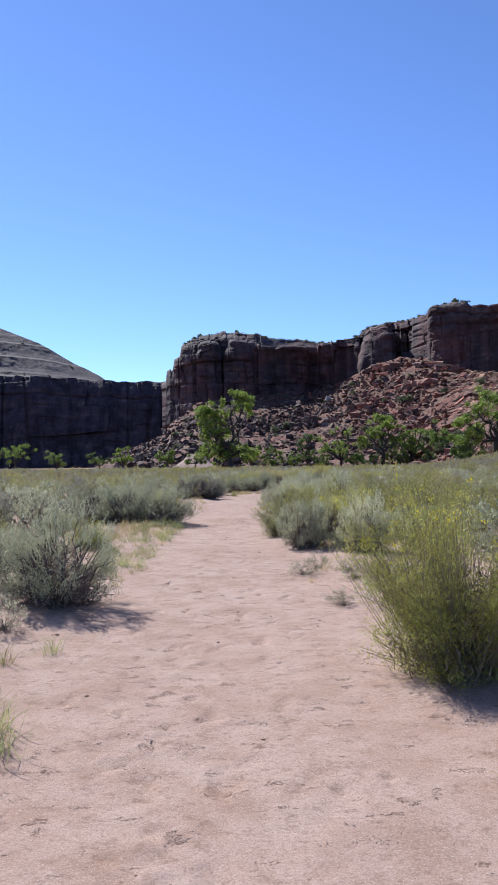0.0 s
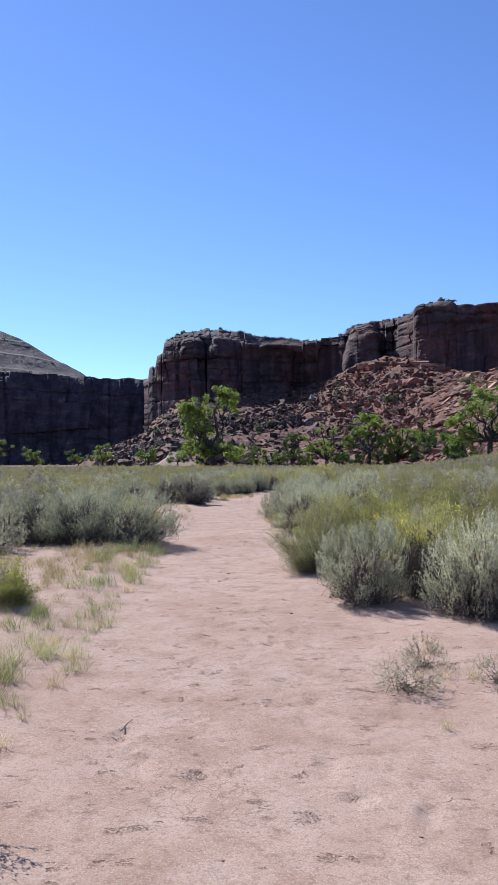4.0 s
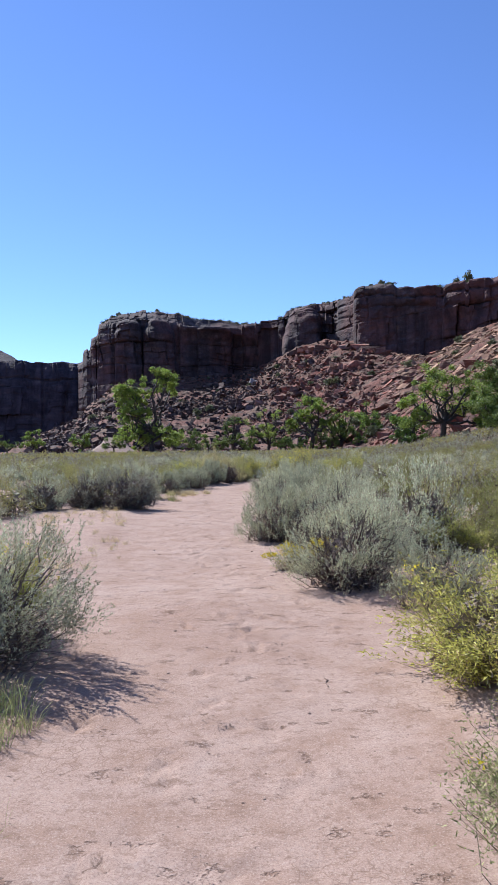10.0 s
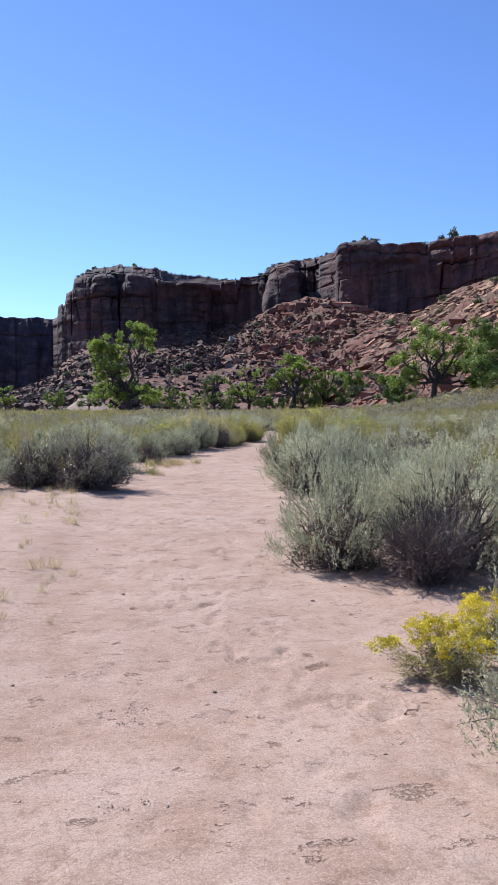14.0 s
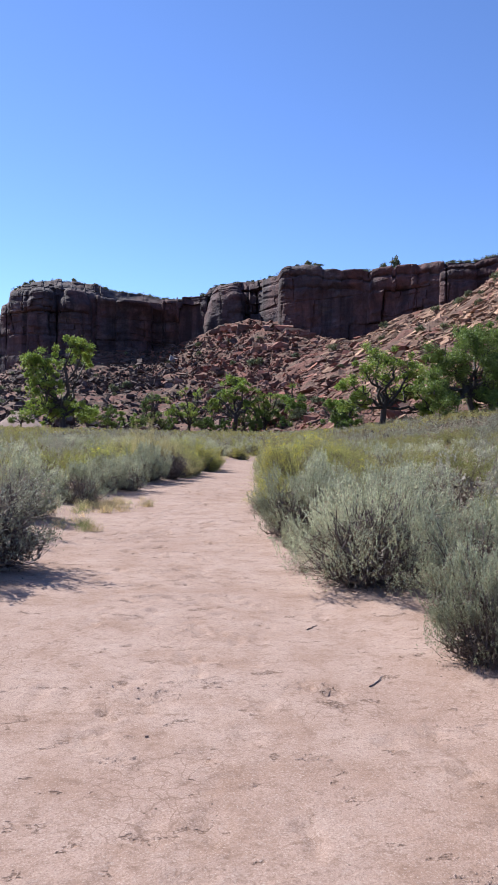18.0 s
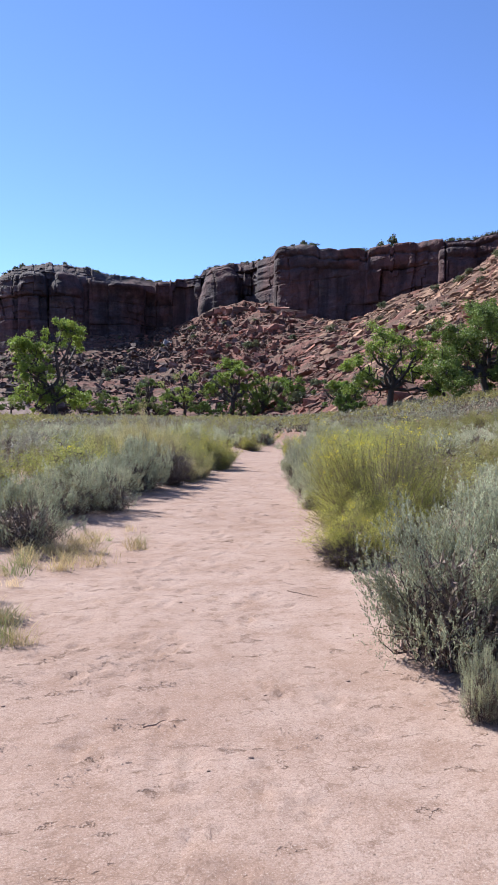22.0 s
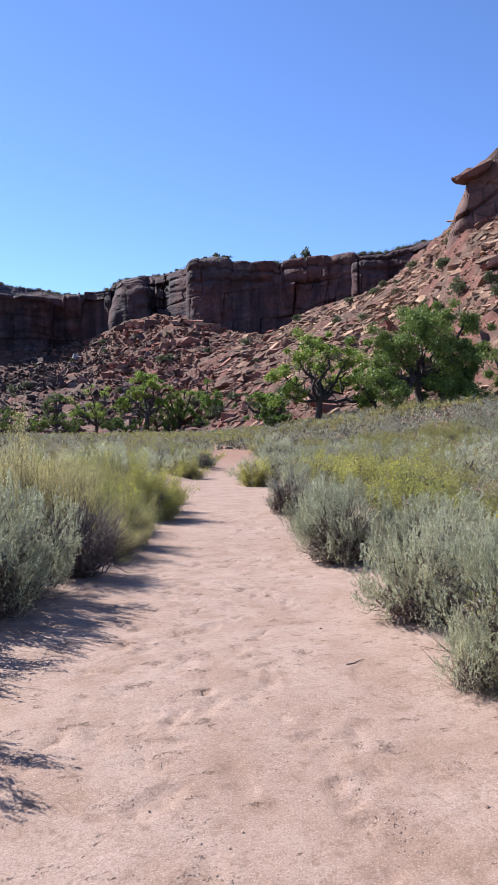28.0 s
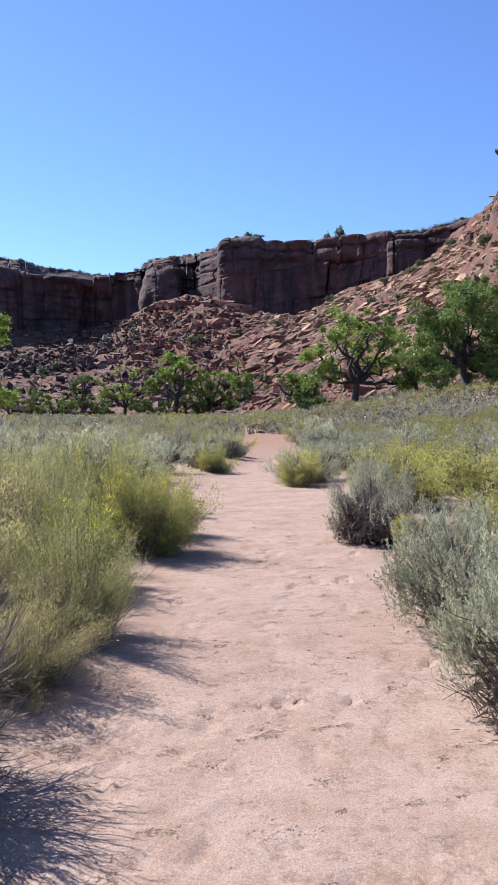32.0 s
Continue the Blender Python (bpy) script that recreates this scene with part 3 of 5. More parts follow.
def build_ground():
    fine = np.arange(-1.3, 1.3001, 0.031)
    grow = [1.3]
    while grow[-1] < 2500:
        grow.append(grow[-1] + max(0.07, (grow[-1] - 1.0) * 0.24))
    grow = np.array(grow[1:])
    s = np.concatenate([-grow[::-1], fine, grow])
    ys = [1.0]
    while ys[-1] < 2500:
        ys.append(ys[-1] + (0.038 if ys[-1] < 49 else max(0.05, (ys[-1] - 48.5) * 0.09)))
    back = -np.geomspace(0.4, 2500, 26)[::-1] + 1.0
    y = np.concatenate([back, ys])
    S, Y = np.meshgrid(s, y)
    centre = (left_edge(Y) + right_edge(Y)) / 2
    X = S + centre * np.exp(-(S / 60) ** 2)
    near = np.exp(-((np.maximum(0, np.hypot(S, np.maximum(0, Y - 60))) / 25) ** 2))
    Z = (0.05 * grid_noise(X, Y, 0.5, 1) + 0.008 * grid_noise(X, Y, 2.6, 2) + 0.003 * grid_noise(X, Y * 1.6, 7.0, 3) + 0.003 * grid_noise(X, Y * 1.5, 13.0, 4)) * near
    half = (right_edge(Y) - left_edge(Y)) / 2
    bank = np.clip((np.abs(S) - half) / 0.7, 0, 1)
    Z += (0.05 * bank * bank) * near
    Z += rise(X, Y) * (Y > 0)
    # prints of boots and hooves, scuffed and half filled
    r = np.random.default_rng(5)
    y0 = len(back)
    for k in range(1500):
        py = r.uniform(1.0, 49)
        ps = np.clip(r.normal(0, 0.55), -1.1, 1.1) + 0.15 * math.sin(py * 0.7)
        la, lb = (0.13, 0.055) if r.uniform() < 0.6 else (0.065, 0.06)
        la, lb = la * r.uniform(0.8, 1.25), lb * r.uniform(0.8, 1.25)
        a = r.normal(0, 0.35)
        depth = 0.009 * r.uniform(0.1, 1.0) ** 3 + 0.001
        i0, i1 = y0 + int((py - 0.3 - 1.0) / 0.038), y0 + int((py + 0.3 - 1.0) / 0.038)
        i0, i1 = max(i0, y0), min(i1, y0 + 1250)
        j0 = len(grow) + max(0, int((ps + 1.3 - 0.3) / 0.031))
        j1 = min(j0 + 20, len(grow) + len(fine))
        sy, sx = Y[i0:i1, j0:j1] - py, S[i0:i1, j0:j1] - ps
        u, v = (sy * math.cos(a) + sx * math.sin(a)) / la, (-sy * math.sin(a) + sx * math.cos(a)) / lb
        q = np.hypot(u, v)
        Z[i0:i1, j0:j1] += -depth * np.exp(-q ** 4) + 0.45 * depth * np.exp(-((q - 1.35) / 0.3) ** 2)
        if k % 3 == 0:      # freshly broken crust
            Z[i0:i1, j0:j1] += r.uniform(-0.026, 0.018, q.shape) * np.exp(-(q / 1.2) ** 4) * r.uniform(0.3, 1.0)
    GROUND.update(s=s, y=y, z=Z)
    rows, cols = X.shape
    idx = np.arange(rows * cols).reshape(rows, cols)
    f = np.stack([idx[:-1, :-1], idx[:-1, 1:], idx[1:, 1:], idx[1:, :-1]], -1).reshape(-1, 4)
    ob = new("ground", raw_mesh("ground", np.stack([X, Y, Z], -1).reshape(-1, 3), f, SAND, True))
    tagged(ob, "pinkish sandy desert ground with a trodden bare trail", "ground", kind="structure")


build_ground()


# ---- canyon walls, by bearing and distance from the start of the trail ----
def fbm(x, y, freq, seed, octaves=4):
    total, amp = 0, 1.0
    for o in range(octaves):
        total = total + amp * grid_noise(x, y, freq * 2 ** o, seed + o)
        amp *= 0.5
    return total


def sheet(name, A, R, Z, mat, smooth=False):
    """A surface from bearings (degrees), distances and heights."""
    a = np.radians(A)
    v = np.stack([np.sin(a) * R, np.cos(a) * R, Z], -1).reshape(-1, 3)
    rows, cols = A.shape
    idx = np.arange(rows * cols).reshape(rows, cols)
    f = np.stack([idx[:-1, :-1], idx[:-1, 1:], idx[1:, 1:], idx[1:, :-1]], -1).reshape(-1, 4)
    return raw_mesh(name, v, f, mat, smooth)


RIM_A = (-6.6, -6.3, -6.22, -5.75, -5.65, -5.2, -5.1, -4.5, -4.28, -2.76, -1.23, 0.72, 1.37, 4.63, 5.27, 8.37, 8.93, 11.05, 13.55, 13.97, 15.6, 17, 19.9, 24.9, 27.15, 29.3, 31, 42)
RIM_Z = (50.4, 51.4, 57.9, 59.4, 65.4, 67.0, 71.9, 73.5, 74.9, 77.1, 78.8, 77.5, 75.4, 73.6, 72.4, 73.2, 76.9, 77.3, 75.3, 76.8, 76.1, 73.2, 70.2, 68.4, 68.4, 70.1, 71.3, 74.2)
FACE_A, FACE_R = (-6.6, -6.0, -4.3, 7.5, 9.5, 12, 13.8, 20, 25, 30, 42), (470, 455, 436, 440, 420, 405, 378, 350, 326, 315, 315)
CREST_A = (-6.6, -5, -4, 0, 5, 7.5, 9.5, 11.5, 14, 16, 18.5, 20, 21.9, 24.9, 27, 29, 30, 33, 42)
CREST_R = (430, 420, 416, 418, 420, 412, 398, 382, 362, 350, 334, 328, 322, 308, 275, 240, 226, 216, 210)
CREST_Z = (19.7, 28.4, 33.8, 37.3, 39.6, 44.6, 49.8, 51.6, 46.9, 41.8, 38.1, 40.0, 45.5, 48.0, 48.2, 50.3, 52.0, 54.5, 60.0)
FOOT_A, FOOT_R = (-12, -5, 5, 10, 14, 17, 20, 25, 30, 42), (245, 240, 240, 236, 205, 155, 135, 122, 114, 108)


def rim_z(a):
    return np.interp(a, RIM_A, RIM_Z)


def face_r(a):
    return np.interp(a, FACE_A, FACE_R)


def crest(a):
    return np.interp(a, CREST_A, CREST_R), np.interp(a, CREST_A, CREST_Z)


def foot_r(a):
    return np.interp(a, FOOT_A, FOOT_R)


def talus_point(a, t):
    """Distance and height on the rubble slope at bearing a, t from foot (0) to crest (1)."""
    cr, cz = crest(a)
    fr = foot_r(a)
    base_z = -1.0 + 4.6 * np.clip((a - 12) / 13, 0, 1)
    lin = 0.55 + 0.4 * np.clip((a - 14) / 8, 0, 1)
    return fr + (cr - fr) * t, base_z + (cz - base_z) * (lin * t + (1 - lin) * t * t)


RIM = {}


# pillars and bulges of the face: first and last bearing, top against the rim, how far back, height of the rounded top
PILLARS = (
    (-6.6, -5.9, 0.0, 7.0, 2.5), (-6.15, -5.35, -2.0, 3.5, 3.0), (-5.5, -4.5, -1.5, 1.0, 4.0), (-4.75, -3.75, -4.5, 1.0, 4.0),
    (-3.85, -2.15, -4.5, -3.0, 8.0), (-2.3, -1.6, -6.0, 2.0, 3.0), (-1.8, 0.35, -5.5, -4.0, 10.0), (0.25, 1.0, -5.0, 1.0, 3.0),
    (0.9, 2.35, -5.5, -0.5, 1.6), (2.25, 4.55, -6.0, -2.5, 1.8), (4.5, 5.55, -4.5, 0.5, 1.6), (5.5, 6.6, -1.8, -1.0, 3.0),
    (6.5, 8.5, -0.6, -2.0, 1.6), (8.2, 11.2, 0.0, -7.0, 15.0), (11.1, 11.8, -2.5, 2.0, 3.0), (11.7, 12.45, -0.5, 0.0, 3.5),
    (12.35, 13.75, -0.3, -1.5, 4.0), (13.75, 16.6, 0.2, -5.0, 2.6), (16.5, 17.9, -0.4, -4.0, 1.2))
MORE_PILLARS = (
    (17.8, 20.2, -0.2, -3.6, 1.1), (20.05, 23.1, -0.2, -4.6, 1.6), (23.0, 24.9, -0.3, -3.4, 1.1), (24.8, 27.0, -2.5, -5.0, 3.0), (27.0, 28.6, -2.0, -4.0, 3.0), (28.5, 31.5, -1.0, -2.0, 3.0),
    (31.3, 34.5, 0.0, -4.0, 3.0), (34.4, 38.0, -1.0, 0.0, 3.0), (37.8, 42.2, 0.0, -3.0, 3.0))


def bricks(u, v, wide, high, seed):
    """Uneven courses of blocks over a face: a random number for each, and the distance to its nearest edge."""
    v = v + 0.35 * high * grid_noise(u, v, 0.25 / high, seed + 1)
    row = np.floor(v / high)
    k = (row * 7919 + seed * 104729) * 0.618034
    u = u / (wide * (0.75 + 0.6 * np.modf(np.abs(k))[0])) + np.modf(np.abs(k * 1.7))[0] * 9 + 0.3 * grid_noise(u, v, 0.6 / wide, seed + 2)
    col = np.floor(u)
    h = np.abs(np.sin(row * 127.1 + col * 311.7 + seed * 74.7) * 43758.5453) % 1.0
    edge = np.minimum(np.minimum(u - col, 1 - (u - col)) * wide, np.minimum(v / high - row, 1 - (v / high - row)) * high)
    return h, edge, u - col - 0.5, v / high - row


def build_cliff():
    a = np.arange(-6.6, 42, 0.06)
    rows = 125
    fz = np.linspace(0, 1, rows)[:, None]
    A = np.repeat(a[None], rows, 0)
    arc = A * 6.6
    zr = rim_z(a)[None] + 0.8 * grid_noise(a[None] * 6.6, 0 * a[None], 0.3, 12)
    zb = crest(a)[1][None] - 4
    top_h, _, _, _ = bricks(a[None] * 6.6, 0 * a[None], 6.0, 9.0, 4)
    zt = zr + (1.8 * top_h - 0.9) * np.where(a < 8, 1.0, 0.35)[None]
    Z = zb + (zt - zb) * fz
    base = face_r(A) + 9 * fbm(arc, Z * 0.15, 0.018, 21, 3)
    bay = np.clip(1 - ((A - 4.6) / 4.2) ** 2, 0, 1)
    bench = bay + np.clip(1 - ((A + 2.5) / 4.0) ** 2, 0, 1)
    R = base + 1.2 + 2.5 * np.clip(1 - (zt - Z) / 22, 0, 1) + bench * 9.0 * np.clip(1 - (zt - Z) / 6.0, 0, 1)
    for a0, a1, dz, set_, dome in PILLARS + MORE_PILLARS:
        m, h = (a0 + a1) / 2, (a1 - a0) / 2 + 0.12
        lean = 0.12 * np.sin(m * 9.1)
        u = (A + 0.05 * grid_noise(arc, Z, 0.15, 30) - m + lean * (zt - Z) / 60) / h
        uu = np.clip(np.abs(u), 0, 1)
        top = rim_z(m) * 0.35 + zr * 0.65 + dz - (0.55 * dome if dome > 6 else 0.35 * dome) * uu ** 3
        if dome > 12:           # the great leaning bulge falls away to one side
            top = top - 15 * np.clip(-u, 0, 1) ** 2.2
        d = np.clip((top - Z) / dome, 0, 1)
        free = 0.22 + 0.78 * np.clip(1 - (top - Z - 6) / 16, 0, 1)        # pillars part at the top and merge below
        body = base + (1.0 + free) * set_ + free * (1.0 if dome > 6 else 0.3) * h * 6.6 * (1 - np.sqrt(1 - uu ** (2.4 if dome > 6 else 8) * 0.999)) + 1.1 * dome * (1 - np.sqrt(1 - (1 - d) ** 2 * 0.999)) - 0.03 * (top - Z)
        body = body + (1.1 if dome > 4 else 0.5) * np.sin(m * 57 + Z * 1.1 + 3 * grid_noise(arc, Z, 0.05, 31)) * np.clip(1 - (top - Z) / 14, 0.15, 1)
        on = (np.abs(u) < 1) & (Z < top)
        R = np.where(on, np.minimum(R, body), R)
    # cap slabs over a hollowed wall in the bay, with one clean red panel
    under = np.clip((zt - Z - 8.5) / 4, 0, 1)
    R = R + bay * (1.5 * np.clip((zt - Z - 7.5) / 0.8, 0, 1) + 4.5 * under * np.clip((Z - zb) / 10, 0, 1))
    panel = (A > 6.62) & (A < 8.15) & (zt - Z > 5) & (Z > zb + 3)
    R = np.where(panel, base + 0.6, R)
    # courses, blocks and cracks, two sizes
    h1, e1, u1, v1 = bricks(arc + 3 * grid_noise(arc, Z, 0.07, 36), Z + 5 * grid_noise(arc, Z, 0.03, 37), 17.0, 12.0, 5)
    h2, e2, u2, v2 = bricks(arc + 2 * grid_noise(arc, Z, 0.2, 38), Z + 2.5 * grid_noise(arc, Z, 0.1, 39), 5.0, 3.4, 6)
    worn = np.clip(0.6 + 2.2 * fbm(arc, Z, 0.035, 33, 3), 0.25, 1)
    ledge = np.exp(-((zt - Z - 4.2 + 1.6 * grid_noise(arc, 0 * Z, 0.05, 40)) / 0.5) ** 2) + 0.8 * np.exp(-((zt - Z - 9.5 + 3 * grid_noise(arc, 0 * Z, 0.04, 41)) / 0.6) ** 2)
    R = R + 1.3 * ledge * (A > 12.3) - 1.0 * np.clip(1 - (zt - Z) / 4.0, 0, 1) * (A > 12.3)
    soft = np.where(panel, 0.12, 1.0)
    rag = np.where((A > 11.0) & (A < 12.5), 2.6, np.where(A < 1.0, 1.25, 0.85)) * soft
    R = R + rag * worn * (3.4 * (h1 - 0.5) + 5.0 * (np.modf(h1 * 7)[0] - 0.5) * u1 + 2.4 * (np.modf(h1 * 13)[0] - 0.3) * v1 + 0.9 * np.exp(-(e1 / 0.5) ** 2))
    R = R + rag * worn ** 2 * (1.5 * (h2 - 0.5) + 2.2 * (np.modf(h2 * 9)[0] - 0.5) * u2 + 1.2 * (np.modf(h2 * 17)[0] - 0.3) * v2)
    crack = np.abs(grid_noise(arc, Z * 0.12, 0.045, 27))
    R = R + soft * (1.6 * np.exp(-(crack / 0.012) ** 2) + 2.6 * fbm(arc, Z * 1.3, 0.12, 34, 6))
    # blocks of the broken cap row over the buttress
    capped = (A < 1.0) & (zt - Z < 4.5)
    R = R + np.where(capped, 2.5 + 3.5 * np.modf(top_h * 5)[0] - 0.5 * (zt - Z), 0)
    Z = 1.45 + (Z - 1.45) * (1 + fz * (np.maximum(R[-1:], face_r(a)[None]) / face_r(a)[None] - 1))
    zt = Z[-1:]
    RIM.update(a=a, r=R[-1], z=zt[0])
    back = np.array([1.5, 6, 14, 30, 60, 110, 200])[:, None]
    Rb = R[-1][None] + back
    Zb = zt + back * 0.05 + np.minimum(back * 0.25, 3.0) * (0.5 + grid_noise(arc[:1], back, 0.2, 35)) - np.where(back > 100, 30, 0)
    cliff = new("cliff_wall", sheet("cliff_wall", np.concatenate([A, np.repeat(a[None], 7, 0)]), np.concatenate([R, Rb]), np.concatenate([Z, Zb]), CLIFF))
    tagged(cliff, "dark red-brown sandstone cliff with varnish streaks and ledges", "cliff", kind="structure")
    # rubble slope
    t = np.linspace(0, 1.06, 70)[:, None]
    a2 = np.arange(-13, 42, 0.09)
    A2 = np.repeat(a2[None], 70, 0)
    R2, Z2 = talus_point(A2, t)
    side = np.clip((A2 + 12) / 6, 0, 1)
    arc2 = A2 * 5
    Z2 = Z2 * np.where(A2 < -6, side, 1) - 1.5 * (A2 < -11.5)
    Z2 += np.minimum(t * 6, 1) * (2.0 * fbm(arc2, R2, 0.06, 41, 3) + 1.0 * fbm(arc2, R2, 0.4, 44, 3))
    slope = new("talus_slope", sheet("talus_slope", A2, R2, Z2, TALUS))
    tagged(slope, "rubble slope of red-brown earth and broken rock below the cliff", "slope", kind="structure")


build_cliff()


MESA_A, MESA_Z = (-40, -25, -18.4, -15.6, -13.2, -11.3, -8.5), (270, 245, 207, 186, 158, 139, 100)


def build_far():
    a = np.arange(-32, -3.0, 0.07)
    rows = 90
    fz = np.linspace(0, 1, rows)[:, None]
    A = np.repeat(a[None], rows, 0)
    arc = A * 11
    cap_h, _, _, _ = bricks(a[None] * 11, 0 * a[None], 7.0, 9.0, 8)
    top = np.interp(a, (-32, -18.4, -6, -3), (83, 80.8, 76, 75))[None] + 1.6 * grid_noise(a[None] * 11, 0 * a[None], 0.15, 51) + 1.2 * (cap_h - 0.5)
    Z = -2 + (top + 2) * fz
    h1, e1, u1, v1 = bricks(arc + 14 * grid_noise(arc, Z, 0.03, 87), Z + 16 * grid_noise(arc, Z, 0.02, 88), 30.0, 26.0, 9)
    h2, e2, u2, v2 = bricks(arc + 6 * grid_noise(arc, Z, 0.08, 89), Z + 5 * grid_noise(arc, Z, 0.06, 90), 9.0, 5.5, 10)
    joint = np.abs(grid_noise(arc, Z * 0.05, 0.06, 52))
    R = 650 + 14 * fbm(arc, Z * 0.1, 0.02, 53, 3) + 3 * np.exp(-(joint / 0.04) ** 2) + 14 * np.clip(fz * 2.4 - 1, -1, 1)
    R = R + 4.5 * (h1 - 0.5) + 4 * (h1 - 0.5) * u1 + 0.4 * np.exp(-(e1 / 0.8) ** 2) + 1.5 * (h2 - 0.5) + 2.0 * fbm(arc, Z, 0.08, 55, 4)
    # rounded, broken cap row set back above the smooth wall
    high = np.clip((fz - 0.80) / 0.20, 0, 1)
    R = R + 9 * high ** 1.6 + 2.5 * high * np.modf(cap_h * 7)[0] + 2.5 * np.exp(-((fz - 0.80 + 0.012 * np.sin(arc * 0.12)) / 0.012) ** 2)
    back = np.array([4, 20, 60, 140, 240, 400])[:, None]
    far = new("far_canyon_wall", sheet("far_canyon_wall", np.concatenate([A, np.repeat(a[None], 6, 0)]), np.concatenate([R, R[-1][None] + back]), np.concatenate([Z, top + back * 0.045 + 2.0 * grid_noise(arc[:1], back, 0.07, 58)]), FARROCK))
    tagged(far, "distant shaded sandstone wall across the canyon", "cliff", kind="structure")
    # stepped mesa hill above it: slopes of scree between banded ledges
    a = np.arange(-40, -8.0, 0.12)
    t = np.linspace(0, 1, 130)[:, None]
    A = np.repeat(a[None], 130, 0)
    crest_z = np.interp(a, MESA_A, MESA_Z)[None]
    Z = 60 + (crest_z - 60) * t
    R = 900 + 260 * t + 5 * fbm(A * 18, Z, 0.02, 57, 4) + 2.0 * fbm(A * 18, Z, 0.15, 59, 3)
    for level, step in ((92, 4), (118, 7), (124, 3), (152, 7), (178, 5)):
        rough = level + 5 * grid_noise(A * 18, 0 * A, 0.02, level)
        R = R + step * np.clip((Z - rough) / 3.0, 0, 1) - step * np.clip((Z - rough + 18) / 20, 0, 1)
    hill = new("far_mesa", sheet("far_mesa", A, R, Z, MESA))
    tagged(hill, "grey layered mesa slope in the far distance", "hill", kind="structure")


build_far()


def build_tower():
    """The overhanging red buttress above the slope."""
    a = np.arange(29.1, 46, 0.09)
    rows = 80
    A = np.repeat(a[None], rows, 0)
    fz = np.linspace(0, 1, rows)[:, None]
    base = np.interp(a, (28.4, 29, 33, 46), (30, 32, 35, 38))[None]
    top = np.interp(a, (28.4, 29.15, 29.5, 29.75, 30.3, 30.5, 32.1, 34, 38, 46), (40, 43, 49, 52.5, 57, 60.5, 66.0, 72.0, 81, 84))[None]
    Z = base + (top - base) * fz
    arc = A * 3.7
    shelf = np.round(3 * grid_noise(0 * Z + 1.5, Z + 0.25 * arc, 0.22, 61)) / 3
    hb, eb, ub, vb = bricks(arc + 2 * grid_noise(arc, Z, 0.15, 66), Z - 0.35 * arc + 2 * grid_noise(arc, Z, 0.12, 67), 7.0, 4.2, 68)
    R = 211 + 14 * np.clip((30.5 - A) / 2.1, 0, 1) ** 2 + 1.5 * shelf + 2.0 * fbm(arc, Z, 0.08, 62, 3) + 1.4 * (hb - 0.5) + 1.8 * (np.modf(hb * 7)[0] - 0.5) * ub + 0.12 * np.exp(-(eb / 0.25) ** 2) + 6 * np.clip(fz - 0.75, 0, 1) ** 2 * 8
    R = R + 1.2 * np.exp(-(np.abs(Z - 52 - 0.55 * (arc - 113) + 2 * grid_noise(arc, 0 * Z, 0.15, 63)) / 0.35) ** 2)
    back = np.array([2, 10, 30, 60])[:, None]
    ob = new("rock_tower", sheet("rock_tower", np.concatenate([A, np.repeat(a[None], 4, 0)]), np.concatenate([R, R[-1][None] + back]), np.concatenate([Z, np.repeat(top, 4, 0) - np.minimum(back, 40) * 0.4]), TOWER))
    r = np.random.default_rng(64)
    c = np.array([math.sin(radians(30.9)) * 212, math.cos(radians(30.9)) * 212, 59.6])
    across = np.array([math.cos(radians(30.9)), -math.sin(radians(30.9)), 0])
    deep = np.array([math.sin(radians(30.9)), math.cos(radians(30.9)), 0])
    vs = []
    for u, lo, hi in ((-5.5, -0.35, -0.15), (-4.9, -0.8, 0.15), (-4.2, -1.05, 0.55), (-3.2, -0.95, 1.2), (-2.0, -0.7, 1.9), (-0.4, -0.4, 2.3), (1.4, 0.6, 2.9), (3.4, 1.6, 3.6)):
        slim = min(1.0, 0.08 + (u + 5.5) / 3.2)
        for dd, zz in ((-1.8, lo), (-2.2, hi * 0.55 + lo * 0.45), (0.5, hi), (4.0, hi + 0.3), (4.0, lo)):
            vs.append(c + across * u + deep * dd * slim + np.array([0, 0, zz]) + r.normal(size=3) * 0.2 * slim)
    fs = [[5 * i + j, 5 * i + (j + 1) % 5, 5 * i + 5 + (j + 1) % 5, 5 * i + 5 + j] for i in range(7) for j in range(5)] + [[3, 2, 1, 0], [35, 36, 37, 38]]
    part("overhang", raw_mesh("overhang", vs, fs, TOWER), ob, "jutting pointed ledge of red rock")
    tagged(ob, "sunlit red sandstone buttress above the rubble slope", "cliff", kind="structure")


build_tower()


# ---- boulders ----
def rock_verts(r, sx, sy, sz):
    """A broken angular block with eight uneven corners, faces in triangles."""
    v = np.array([(x, y, z) for x in (-1, 1) for y in (-1, 1) for z in (-1, 1)], float)
    v = v * (1 - np.abs(r.normal(size=(8, 1))) * 0.12) + r.normal(size=(8, 3)) * 0.3
    quads = ((0, 1, 3, 2), (4, 6, 7, 5), (0, 4, 5, 1), (2, 3, 7, 6), (0, 2, 6, 4), (1, 5, 7, 3))
    f = [t for a, b, c, d in quads for t in ((a, b, c), (a, c, d))]
    return v * np.array([sx, sy, sz]) * 0.8, np.array(f)


def turned(v, rx, ry, rz):
    m = np.array(Euler((rx, ry, rz)).to_matrix())
    return v @ m.T


def ground_of_talus(a, t):
    R, Z = talus_point(np.array(a), np.array(t))
    return float(R), float(Z)


FOOT_STONES = ((41.7, 185.6, 1.9, "flat-topped pale boulder at the edge of the flat"), (56.5, 101, 1.1, "rounded brown boulder at the foot of the rubble slope"))


